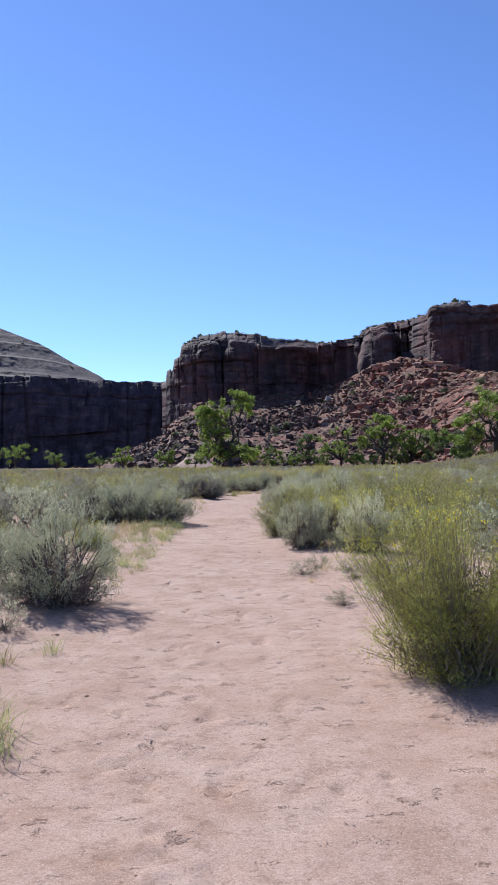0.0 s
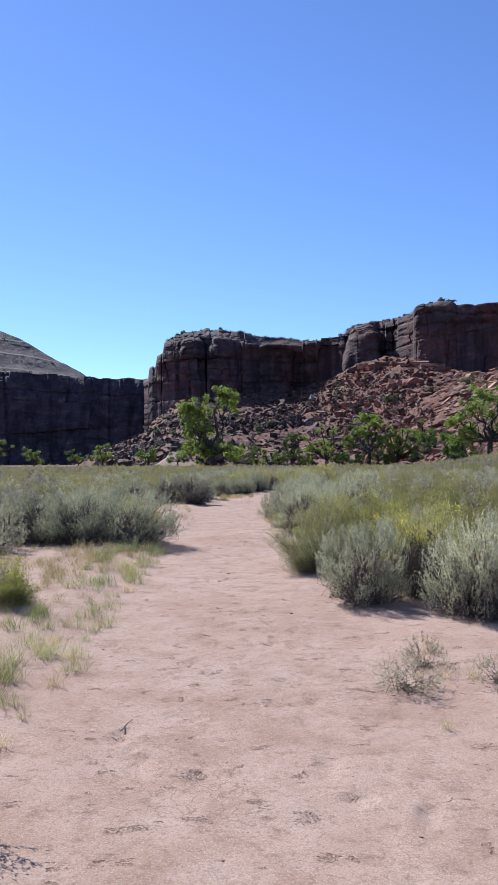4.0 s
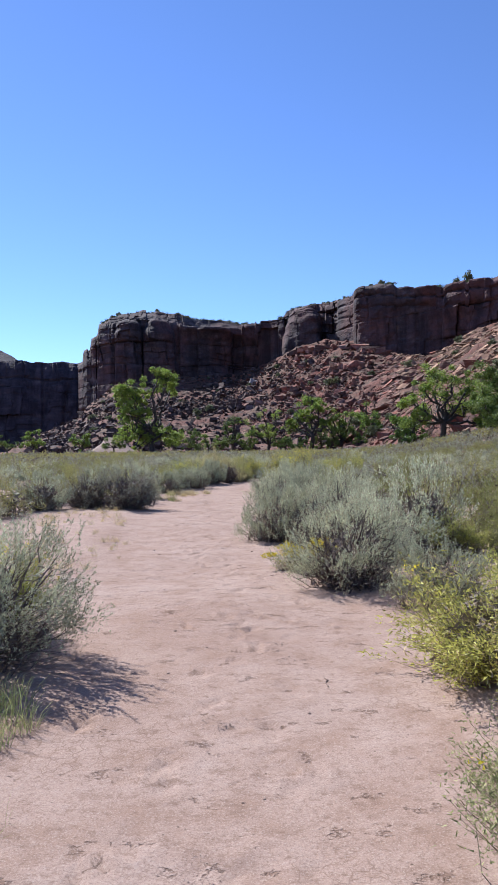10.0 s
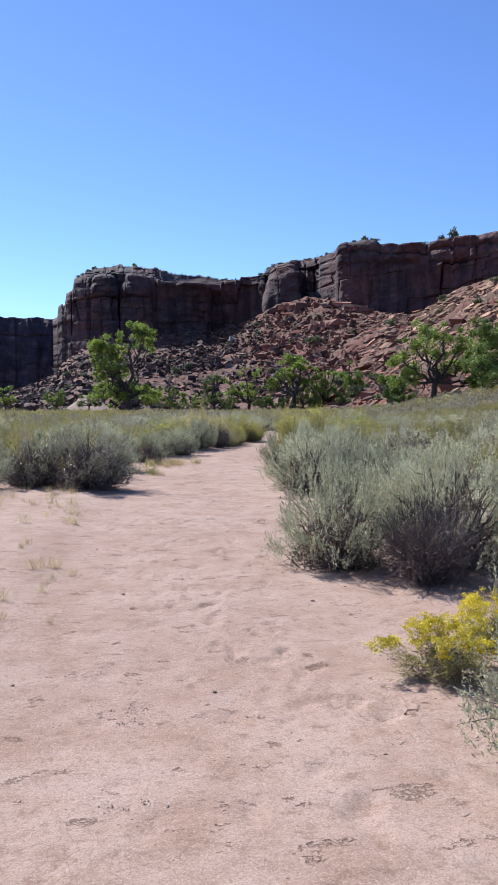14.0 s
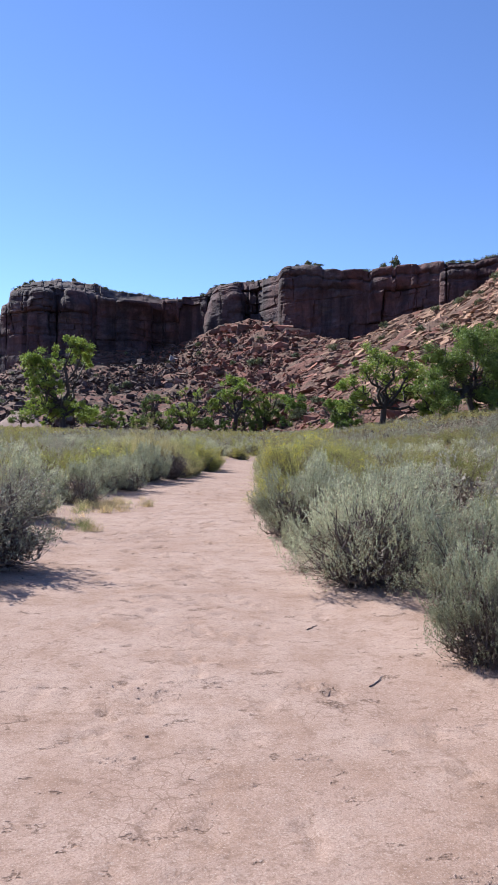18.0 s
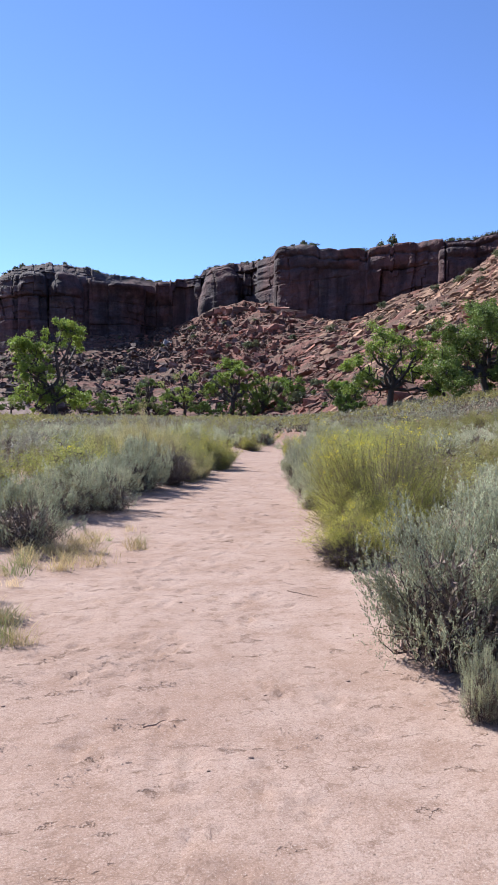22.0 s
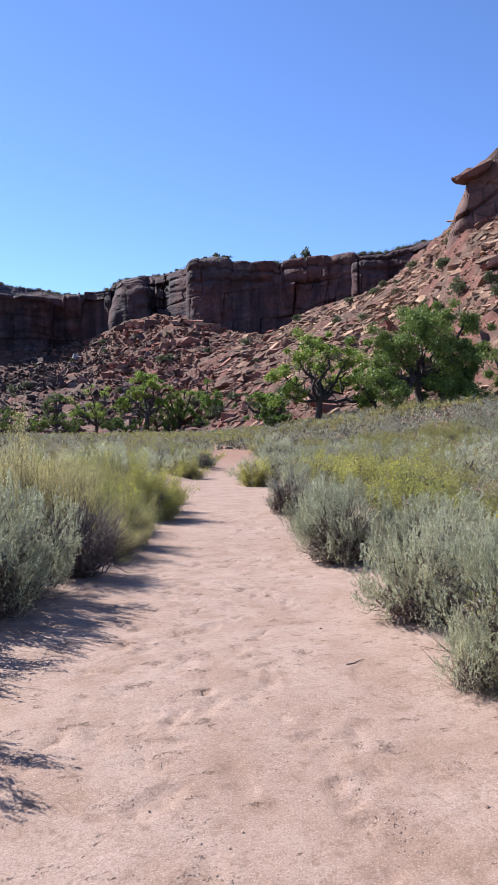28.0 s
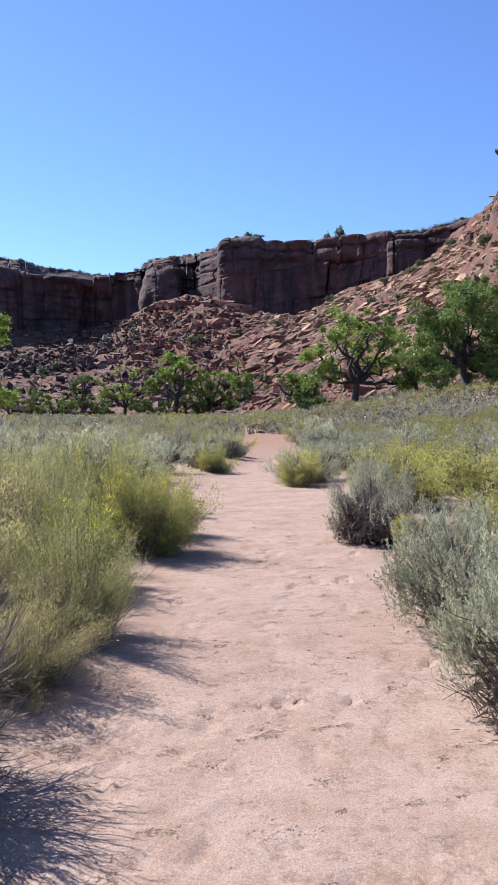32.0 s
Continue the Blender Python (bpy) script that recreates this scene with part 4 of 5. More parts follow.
def build_boulders():
    r = np.random.default_rng(11)
    protos = [rock_verts(r, 1, r.uniform(0.45, 0.95), r.uniform(0.2, 0.62)) for _ in range(24)]
    heaps = {0: [], 1: [], 2: []}
    for k in range(25000):
        a, t = r.uniform(-10, 40), 1.04 * r.uniform(0.0, 1.0) ** 0.75
        R, Z = ground_of_talus(a, t)
        if a < -6:
            Z *= np.clip((a + 12) / 6, 0, 1)
        s = (0.24 + 1.8 * r.uniform() ** 12 + 0.7 * r.uniform() ** 3) * min(1.0, 0.25 + R / 380)
        v, f = protos[k % 24]
        if a > 15:      # flat slabs lying along the fall of the slope
            v = turned(v * s * r.uniform(0.7, 1.3, 3) * np.array([1.35, 1.0, 0.6]), 0.25 + r.normal() * 0.2, -0.42 + r.normal() * 0.2, r.normal() * 0.4)
        else:
            v = turned(v * s * r.uniform(0.7, 1.3, 3), *r.normal(size=2) * 0.45, r.uniform(0, 6.3))
        an = math.radians(a)
        red = a + 3 * r.normal() > 7.5 + 5 * (t < 0.35)
        heaps[2 if red and a + 2 * r.normal() > 18 else int(red)].append((v + np.array([math.sin(an) * R, math.cos(an) * R, Z + 0.26 * s]), f))
    for k in range(800):
        a, t = r.uniform(9, 40) if k % 3 else r.uniform(-6, 12), r.uniform(0.05, 1.0)
        R, Z = ground_of_talus(a, t)
        s = (0.6 + 1.5 * r.uniform() ** 3) * min(1.0, R / 300)
        v, f = protos[k % 24]
        v = turned(v * s * r.uniform(0.8, 1.4, 3) * np.array([1.1, 1.0, 0.9]), 0.2 + r.normal() * 0.3, -0.3 + r.normal() * 0.25, r.normal() * 0.6)
        an = math.radians(a)
        heaps[2 if a + 2 * r.normal() > 18 else int(a + 3 * r.normal() > 7.5)].append((v + np.array([math.sin(an) * R, math.cos(an) * R, Z + 0.3 * s]), f))
    # ledges of the bedrock that stand out of the rubble
    for a0, a1, z0, n in ((12.9, 15.9, 50, 9), (12.0, 14.2, 41, 6), (9.3, 11.4, 52, 5)):
        for k in range(n):
            a = a0 + (a1 - a0) * (k + r.uniform(0.2, 0.8)) / n
            lev = min(1.0, max(0.2, (z0 - 2) / float(crest(a)[1])))
            R, Z = ground_of_talus(a, lev)
            v = turned(rock_verts(r, 4.2, 2.5, 1.7)[0], r.normal() * 0.08, r.normal() * 0.08, math.radians(-a) + r.normal() * 0.2)
            an = math.radians(a)
            heaps[1].append((v + np.array([math.sin(an) * R, math.cos(an) * R, Z + 0.6]), protos[0][1]))
    for red, mat, label in ((0, DARKSTONE, "countless dark varnished sandstone blocks strewn over the slope"), (1, BOULDER, "countless broken red sandstone blocks strewn over the slope"), (2, SUNLIT_TAN, "countless tan sandstone blocks, coloured paler for sunlight, strewn over the sunny slope")):
        tagged(new("talus_rubble", raw_mesh("talus_rubble", *joined(heaps[red]), mat)), label, "rubble", kind="stuff")
    # the largest blocks, one by one
    for k in range(70):
        a, t = r.uniform(-7, 36), r.uniform(0.05, 0.95)
        R, Z = ground_of_talus(a, t)
        if a < -6:
            continue
        s = r.uniform(1.5, 3.4)
        v, f = rock_verts(r, s, s * 0.7, s * 0.5)
        v = turned(v, *r.normal(size=2) * 0.3, r.uniform(0, 6.3))
        an = math.radians(a)
        b = new("boulder", raw_mesh("boulder", v, f, BOULDER if a > 7 else DARKSTONE))
        b.location = (math.sin(an) * R, math.cos(an) * R, Z + s * 0.2)
        tagged(b, "large angular red-brown sandstone block on the rubble slope" if a > 7 else "large dark angular sandstone block on the rubble slope", "boulder", "boulders on the slope")
    for x, y, s, label in FOOT_STONES:
        v, f = rock_verts(r, s, s * 0.8, s * 0.55)
        b = new("boulder", raw_mesh("boulder", turned(v, 0.2, 0.1, r.uniform(0, 6)), f, BOULDER))
        b.location = (x, y, float(rise(x, y)) + s * 0.25)
        tagged(b, label, "boulder", "boulders on the slope")
    v, f = rock_verts(r, 2.0, 1.8, 1.5)
    v = turned(v, 0.3, 0.25, 0.7)
    R, Z = ground_of_talus(6.2, 0.86)
    b = new("pale_boulder", raw_mesh("pale_boulder", v, f, PALE))
    b.location = (math.sin(radians(6.2)) * R, math.cos(radians(6.2)) * R, Z + 0.9)
    tagged(b, "pale grey-white boulder high on the rubble slope", "boulder")


build_boulders()


def sand_bank():
    """A bare bank of pale sand at the foot of the slope."""
    u, w = np.meshgrid(np.linspace(-1, 1, 40), np.linspace(0, 1, 24))
    h = np.clip(1 - np.abs(u) ** 4, 0, 1) * w
    x, y = u * (6.0 + 1.2 * np.sin(w * 5)), w * 12.0
    z = h * (4.6 - 1.0 * u) + 0.5 * fbm(x, y, 0.5, 91, 3) * h - 0.3
    rows, cols = u.shape
    idx = np.arange(rows * cols).reshape(rows, cols)
    f = np.stack([idx[:-1, :-1], idx[:-1, 1:], idx[1:, 1:], idx[1:, :-1]], -1).reshape(-1, 4)
    ob = new("sand_bank", raw_mesh("sand_bank", np.stack([x, y, z], -1).reshape(-1, 3), f, BANK, True))
    ob.location = (math.sin(radians(-4.2)) * 226, math.cos(radians(-4.2)) * 226, 0.6)
    tagged(ob, "bare bank of pale sand at the foot of the slope", "sand bank")


sand_bank()


# ---- trees ----
def cottonwood(seed, high, wide, base_leaf=None, bare=0.3, clumps=46, forks=7, low=0.25, masses=()):
    r = np.random.default_rng(seed)
    thing = new("cottonwood")
    lean = r.normal(size=2) * 0.06 * high
    fork = np.array([lean[0] * 0.5, lean[1] * 0.5, high * r.uniform(0.18, 0.3)])
    p0 = np.array([[0, 0, -0.6]])
    trunk = tubes(wander(p0, fork[None], 5, r, 0.12), 0.045 * high, 0.03 * high, 7)
    part("trunk", raw_mesh("trunk", *trunk, TRUNK, True), thing)
    # limbs reach for the heart of each leafy mass
    phi = r.uniform(0, 2 * math.pi, forks)
    rad = wide * 0.5 * r.uniform(0.25, 0.95, forks)
    ends = np.stack([np.cos(phi) * rad, np.sin(phi) * rad, high * (r.uniform(0.5, 0.97, forks) if high > 10 else r.uniform(0.3, 0.88, forks))], 1)
    if masses:
        forks = len(masses)
        ends = np.array([(x, r.normal() * 1.5, z) for x, z, q in masses])
    limbs = wander(np.repeat(fork[None], forks, 0), ends, 7, r, 0.03 * high)
    tw_s = limbs[np.repeat(np.arange(forks), 9), np.tile(np.array([2, 3, 3, 4, 4, 5, 5, 6, 6]), forks)]
    tw_e = tw_s + unit(r.normal(size=tw_s.shape) + np.array([0, 0, 0.35])) * r.uniform(0.08, 0.2, (len(tw_s), 1)) * high
    for j in range(forks):
        part("limb", raw_mesh("limb", *tubes(limbs[j:j + 1], 0.021 * high, 0.008 * high, 5), TRUNK, True), thing)
    tagged(part("branchwork", raw_mesh("branchwork", *tubes(wander(tw_s, tw_e, 4, r, 0.015 * high), 0.009 * high, 0.003 * high), TRUNK), thing), kind="stuff")
    pool = np.concatenate([ends, tw_e])
    heart = pool[r.integers(0, len(pool), clumps)]
    heart[:, 2] = np.maximum(heart[:, 2], high * low * r.uniform(0.6, 1.2, clumps))
    heart = heart[r.uniform(size=clumps) > bare * 0.5]
    if masses:
        heart = np.concatenate([e + r.normal(size=(int(11 * q), 3)) * np.array([0.95, 0.95, 0.75]) * q for e, (x, z, q) in zip(ends, masses)])
    per, fine = (240 if base_leaf is COTTON_DARK and high > 10 else 170), 1.0 if high > 13 else 0.75
    c = np.repeat(heart, per, 0)
    size = np.repeat(r.uniform(0.02, 0.065, len(heart)), per)[:, None] * high if not masses else np.repeat(r.uniform(0.22, 0.66, len(heart)), per)[:, None]
    p = c + r.normal(size=c.shape) * size * np.array([0.75, 0.75, 0.6])
    v, f = leaves(p, unit(r.normal(size=p.shape) + np.array([0, 0, -0.3])), r.uniform(0.2, 0.4, len(p)) * fine, r.uniform(0.16, 0.3, len(p)) * fine, r, True)
    part("crown", raw_mesh("crown", v, f, base_leaf or COTTON), thing)
    return tagged(thing, "green cottonwood tree with a dark forked trunk below the cliff", "tree", "cottonwoods below the cliff")


MASSES = {  # sideways, height and size of each leafy mass of the trees that stand out
    0: ((-4.7, 14.2, 1.6), (-6.8, 13.9, 1.1), (-3.1, 12.2, 1.3), (2.6, 16.3, 1.4), (4.0, 14.6, 0.9), (1.4, 17.6, 0.8), (-2.9, 8.6, 1.7), (-4.3, 5.6, 1.5), (0.9, 4.6, 1.4), (3.6, 4.4, 1.3), (-1.8, 3.6, 1.4), (-5.6, 10.4, 1.0)),
    7: ((1.2, 15.3, 1.7), (2.5, 13.0, 1.4), (-3.0, 11.1, 1.3), (0.2, 10.4, 1.0), (-5.8, 8.5, 1.0), (3.4, 8.2, 0.9)),
    11: ((-5.2, 6.2, 1.0), (-3.6, 7.9, 0.9), (-1.0, 10.2, 0.8), (1.6, 9.5, 0.9), (3.6, 8.2, 1.0), (4.9, 5.9, 1.1), (-4.6, 3.6, 0.9), (2.6, 4.9, 0.8), (5.6, 3.3, 1.0), (-2.4, 5.0, 0.6), (0.8, 7.0, 0.6)),
    12: ((-5.7, 4.6, 1.1), (-4.2, 7.2, 1.1), (-1.6, 9.6, 1.1), (1.9, 10.6, 1.1), (4.7, 9.4, 1.1), (6.3, 6.6, 1.1), (0, 7.0, 1.4), (3.2, 5.0, 1.4), (-3.2, 3.6, 1.3), (2.0, 8.4, 1.3), (-2.4, 6.2, 1.3), (5.2, 6.8, 1.2), (-5, 1.6, 1.2), (3, 1.4, 1.3), (7, 1.6, 1.1), (0.6, 3.0, 1.1), (5, 2.6, 1.0), (-6.3, 2.4, 0.9), (7.6, 4, 0.9))}
TREES = (  # x, y, height, width, dark leaves, bareness, leafy masses
    (-4.0, 172, 17.8, 14, 0, 0.25, 64), (0.8, 214, 9, 11, 0, 0.1, 46), (-36, 212, 7.5, 10, 0, 0.2, 34), (-23, 208, 8.5, 11, 0, 0.2, 38),
    (-43, 214, 7, 11, 1, 0.2, 34), (17.5, 225, 11, 12, 1, 0.7, 30), (28, 228, 12.5, 15, 0, 0.2, 60), (40, 224, 19, 12, 0, 0.3, 50),
    (48, 226, 14, 11, 0, 0.2, 48), (56, 221, 13.5, 12, 0, 0.2, 50), (43, 147, 9, 8, 1, 0.6, 34), (39.5, 119, 12.6, 13, 0, 0.7, 62),
    (45.6, 106, 11.5, 14, 1, 0.3, 120), (57.5, 107, 8.5, 9, 1, 0.1, 70), (66, 107, 10, 9, 0, 0.1, 50), (-53, 206, 8, 12, 1, 0.2, 34),
    (-65, 208, 9, 12, 0, 0.2, 34), (5.5, 226, 7.5, 10, 1, 0.3, 34), (10.5, 222, 6, 9, 0, 0.3, 26), (-15, 212, 7, 9, 1, 0.2, 30),
    (33.5, 231, 8, 10, 1, 0.2, 32), (44, 229, 9, 9, 1, 0.2, 32), (52, 228, 9, 9, 1, 0.2, 32), (44.5, 114, 6, 7, 0, 0.2, 36), (36.5, 126, 5.5, 7, 0, 0.2, 34), (23, 229, 7, 9, 0, 0.3, 26),
    # Low dark thickets added for undergrowth and shadowed rock between the trees.
    (13.5, 222, 4.5, 8, 1, 0.1, 40), (20, 222, 5, 9, 1, 0.1, 40), (31, 222, 5.5, 9, 1, 0.1, 44), (37, 220, 5, 8, 1, 0.1, 40), (45, 221, 6, 9, 1, 0.1, 44), (53, 217, 6.5, 9, 1, 0.1, 44), (58, 213, 7, 9, 1, 0.1, 44), (40.5, 136, 5, 7, 1, 0.1, 40), (35, 122, 3.5, 5, 1, 0.1, 34), (51.5, 108, 6, 7, 1, 0.1, 50), (62, 108, 7, 8, 1, 0.1, 50))
for k, (x, y, h, w, dark, bare, clumps) in enumerate(TREES):
    ob = cottonwood(100 + k, h, w, COTTON_DARK if dark else COTTON, bare, clumps, forks=6 if h < 12 else 9, low=0.12 if h < 12 else 0.22, masses=MASSES.get(k, ()))
    ob.location = (x, y, float(rise(x, y)) - 0.1)
    if dark and h > 12:
        ob["label"] = "large dense dark-green cottonwood at the foot of the slope"
    elif dark and bare == 0.1:
        ob["label"] = "low dark-green cottonwood thicket for undergrowth and shadowed gaps at the foot of the slope"
    elif bare > 0.6:
        ob["label"] = "sparse cottonwood with many bare dark branches below the cliff"


def juniper(seed):
    r = np.random.default_rng(seed)
    thing = new("juniper")
    part("trunk", raw_mesh("trunk", *tubes(wander(np.array([[0, 0, -0.5]]), np.array([[0.1, 0, 1.6]]), 5, r, 0.1), 0.16, 0.05, 5), TRUNK), thing)
    heart = r.normal(size=(16, 3)) * np.array([0.75, 0.75, 0.6]) + np.array([0, 0, 1.6])
    p = np.repeat(heart, 26, 0) + r.normal(size=(16 * 26, 3)) * 0.3
    v, f = leaves(p, unit(r.normal(size=p.shape) + np.array([0, 0, 0.5])), 0.7, 0.45, r, True)
    part("crown", raw_mesh("crown", v, f, JUNIPER), thing)
    return tagged(thing, "small dark juniper growing on the rocky cliff", "tree", "junipers on the cliff")


def build_junipers():
    r = np.random.default_rng(21)
    kind = Kind([lambda s=s: juniper(300 + s) for s in range(4)])
    for k in range(150):
        a = r.uniform(-5, 31) if k < 110 else r.choice([r.uniform(-1, 8), r.uniform(16, 24), r.uniform(21, 31)])
        R = float(np.interp(a, RIM["a"], RIM["r"])) + r.uniform(0.5, 9)
        z = float(np.interp(a, RIM["a"], RIM["z"])) + 0.2
        s = r.uniform(0.25, 0.5) * (1.4 if r.uniform() < 0.12 else 1)
        kind.put(math.sin(radians(a)) * R, math.cos(radians(a)) * R, s * 1.2, s * r.uniform(0.8, 1.3), z)
    for k in range(45):
        a, t = r.uniform(-24, -9), r.uniform(0.02, 0.9)
        z = 60 + (float(np.interp(a, MESA_A, MESA_Z)) - 60) * t
        s = r.uniform(0.6, 1.3)
        kind.put(math.sin(radians(a)) * (898 + 260 * t), math.cos(radians(a)) * (898 + 260 * t), s * 1.3, s * 0.6, z - 0.3, label="dark juniper dotted on the far mesa slope")
    for a, s in ((21.0, 0.95), (21.75, 1.15)):
        R, z = float(np.interp(a, RIM["a"], RIM["r"])) + 3, float(np.interp(a, RIM["a"], RIM["z"]))
        kind.put(math.sin(radians(a)) * R, math.cos(radians(a)) * R, s, s * 1.5, z, label="taller dark pine standing on the cliff rim")
    for k in range(85):
        a, t = r.uniform(-6, 38), r.uniform(0.1, 1.0)
        R, Z = ground_of_talus(a, t)
        s = r.uniform(0.4, 0.95)
        kind.put(math.sin(radians(a)) * R, math.cos(radians(a)) * R, s * 1.2, s, Z + 0.3, label="dark shrubby juniper among the rubble")

    # low scrub along the rim, past counting
    n = 640
    a = np.concatenate([r.uniform(-5, 31, 210), r.uniform(0.5, 8, 170), r.uniform(17, 31, 260)])
    R, z = np.interp(a, RIM["a"], RIM["r"]) + r.uniform(0.3, 8, n), np.interp(a, RIM["a"], RIM["z"])
    c = np.stack([np.sin(np.radians(a)) * R, np.cos(np.radians(a)) * R, z + 0.35], 1)
    c = np.repeat(c, 34, 0) + r.normal(size=(n * 34, 3)) * np.repeat(np.concatenate([r.uniform(0.25, 0.6, 380), r.uniform(0.35, 0.85, 260)]), 34)[:, None] * np.array([1.2, 1.2, 0.7])
    v, f = leaves(c, unit(r.normal(size=c.shape) + np.array([0, 0, 0.5])), 0.5, 0.3, r, True)
    tagged(new("rim_scrub", raw_mesh("rim_scrub", v, f, JUNIPER)), "dark low scrub lining the cliff rim", "brush", kind="stuff")


build_junipers()

# ---- shrubs along the trail ----
NEAR_S = Kind([lambda s=s: sagebrush(400 + s, 1350, 30, 0.78, thick=4) for s in range(6)])
NEAR_R = Kind([lambda s=s: rabbitbrush(420 + s) for s in range(4)])
BIG_S = Kind([lambda s=s: sagebrush(413 + s, 1700, 30, 0.64, None, 90, 5) for s in range(3)])
BIG_R = Kind([lambda s=s: rabbitbrush(433 + s, 1150, 76, 0.56, None, 0.14, lean=1.2) for s in range(2)])
HUGE_R = Kind([lambda: rabbitbrush(436, 1700, 64, 0.5, None, 0.14)])
NEAR_D = Kind([lambda s=s: tagged(sagebrush(440 + s, 640, 16, 1.0, DUSKY, 130, 5), "dusky purple-grey half-bare sagebrush beside the trail") for s in range(2)])
NEAR_T = Kind([lambda s=s: rabbitbrush(460 + s, 800, 52, 0.72, WISPY, 0, "tall wispy yellow-green shrub leaning beside the trail", 0.9) for s in range(2)])
NEAR_Y = Kind([lambda s=s: rabbitbrush(480 + s, 260, 24, 1.5, RABBIT, 1.0, "small rabbitbrush topped with bright yellow flowers", petals=44) for s in range(2)])
NEAR_O = Kind([lambda: rabbitbrush(452, 1000, 56, 0.74, OLIVE, 0.05, "dark olive-green rabbitbrush beside the trail, few flowers")])
NEAR_X = Kind([lambda s=s: dead_shrub(500 + s, 220, "bare dark-brown dead shrub among the sagebrush", BARK) for s in range(3)])
NEAR_P = Kind([lambda s=s: dead_shrub(520 + s, 24, "small sparse sprig of grey-green brush on bare sand", STEM, 7) for s in range(3)])
SHRUBS = {
    "S": "-1.98,7.75,1.3,1.08 -3.2,8.6,1.3,1.0 -3.1,18.2,1.4,1.1 -2.75,19.5,1.3,1.05 -3.8,18.4,1.4,1.1 -3.0,10.9,0.7,0.5 0.95,12.85,1.0,0.95 1.88,12.05,1.0,1.0 2.9,12.4,1.1,0.9 1.9,14.6,1.0,0.9 -2.15,18.2,1.55,1.0 1.1,20.65,1.35,1.08 1.72,19.5,0.85,0.7 "
         "0.86,24.55,1.1,1.02 1.75,24.2,1.3,1.2 2.75,23.1,1.3,1.3 1.7,27.5,0.75,0.75 1.2,25.9,0.42,0.4 2.3,26.4,1.2,1.0 2.3,28.6,1.2,1.0 1.88,29.8,1.45,1.16 2.5,31.2,1.3,1.15 2.5,33.0,1.3,1.15 "
         "1.98,32.6,1.1,1.12 1.66,31.8,0.24,0.42 2.0,31.6,0.5,0.6 3.6,39.65,0.95,0.92 3.82,40.85,1.0,0.87 3.3,39.5,0.45,0.4 4.6,41.4,0.9,0.85 4.4,43.3,1.05,1.0 -1.5,34.7,1.1,1.0 -0.75,37.0,0.95,0.85 "
         "-0.35,39.3,1.1,0.78 0.22,39.8,0.95,0.78 0.1,41.3,1.25,0.9 0.72,42.0,1.0,1.0 1.0,42.7,1.15,1.04 6.3,48.9,1.1,0.95 5.42,46.0,0.85,0.76 7.6,54.4,1.4,0.9 -4.3,24.5,1.5,0.9 4.9,44.6,1.1,0.9 5.2,42.8,1.2,0.9 -3.4,20.2,1.3,0.95",
    "R": "1.45,5.1,1.4,1.27 1.9,13.9,1.1,1.0 -2.7,12.7,0.7,0.56 1.7,16.3,1.3,1.05 -2.1,18.95,0.75,0.85 3.25,36.6,1.65,1.3 2.45,35.6,0.85,0.66 4.05,39.7,0.95,1.28 "
         "1.0,48.8,1.4,1.0 2.2,49.4,1.4,0.95 2.6,46.5,0.8,0.75 3.3,47.9,0.95,0.9 3.7,48.9,0.8,0.78 2.95,48.3,1.3,1.2 6.4,57.0,0.9,0.7 7.2,53.6,0.8,0.8 2.3,17.9,1.2,1.0 3.4,37.9,1.4,1.3",
    "O": "0.74,15.2,1.15,0.88",
    "D": "-4.6,21.5,1.6,1.05 -1.75,31.0,1.7,1.13 -2.7,31.4,1.3,1.1 5.7,47.8,1.0,0.85",
    "T": "1.5,46.0,1.3,1.1 1.15,44.75,1.0,1.5 0.6,45.9,1.2,1.15 2.1,44.5,0.75,0.55 1.5,47.6,1.3,1.05 2.4,45.3,0.8,0.8 2.2,47.6,1.2,1.0",
    "Y": "0.72,21.8,0.52,0.31 1.15,22.2,0.36,0.3 5.95,47.55,0.42,0.3",
    "X": "2.3,35.4,0.7,0.38 1.35,23.65,0.8,0.85 1.6,43.5,1.05,0.95 1.55,12.9,0.8,0.8",
    "P": "-2.15,6.5,0.5,0.4 0.71,9.91,0.5,0.3 0.95,10.4,0.35,0.3 1.29,9.9,0.35,0.28 1.29,9.19,0.5,0.32 1.66,9.21,0.65,0.4 0.95,7.62,0.45,0.22 1.43,7.44,0.8,0.62 1.75,8.3,0.7,0.45 1.3,19.4,0.55,0.45 1.43,30.5,0.4,0.3",
}
FLAT_S = Kind([lambda s=s: sagebrush(410 + s, 560, 18, 1.2, None, 26, 2) for s in range(3)])
FLAT_R = Kind([lambda s=s: rabbitbrush(430 + s, 340, 36, 1.25, None, 0.04) for s in range(3)])
PLACED = []
for kind, spots in SHRUBS.items():
    for spot in spots.split():
        x, y, w, h = map(float, spot.split(","))
        maker = {"S": NEAR_S, "R": NEAR_R, "D": NEAR_D, "T": NEAR_T, "Y": NEAR_Y, "O": NEAR_O, "X": NEAR_X, "P": NEAR_P}[kind]
        if kind in "SR" and w > 1.28:
            maker = BIG_S if kind == "S" else HUGE_R if w > 1.6 else BIG_R
        if kind in "SR" and (x > right_edge(y) + 1.7 or x < left_edge(y) - 2.2):
            maker = FLAT_S if kind == "S" else FLAT_R
        maker.put(x, y, w / 1.2, h, float(ground_z(x, y)) - 0.01)
        PLACED.append((x, y, w))

MID_S = Kind([lambda s=s: sagebrush(540 + s, 330, 12, 1.6, None, 8) for s in range(5)])
MID_R = Kind([lambda s=s: rabbitbrush(560 + s, 240, 26, 1.55, FAR_RABBIT, 0, thin=10) for s in range(5)])
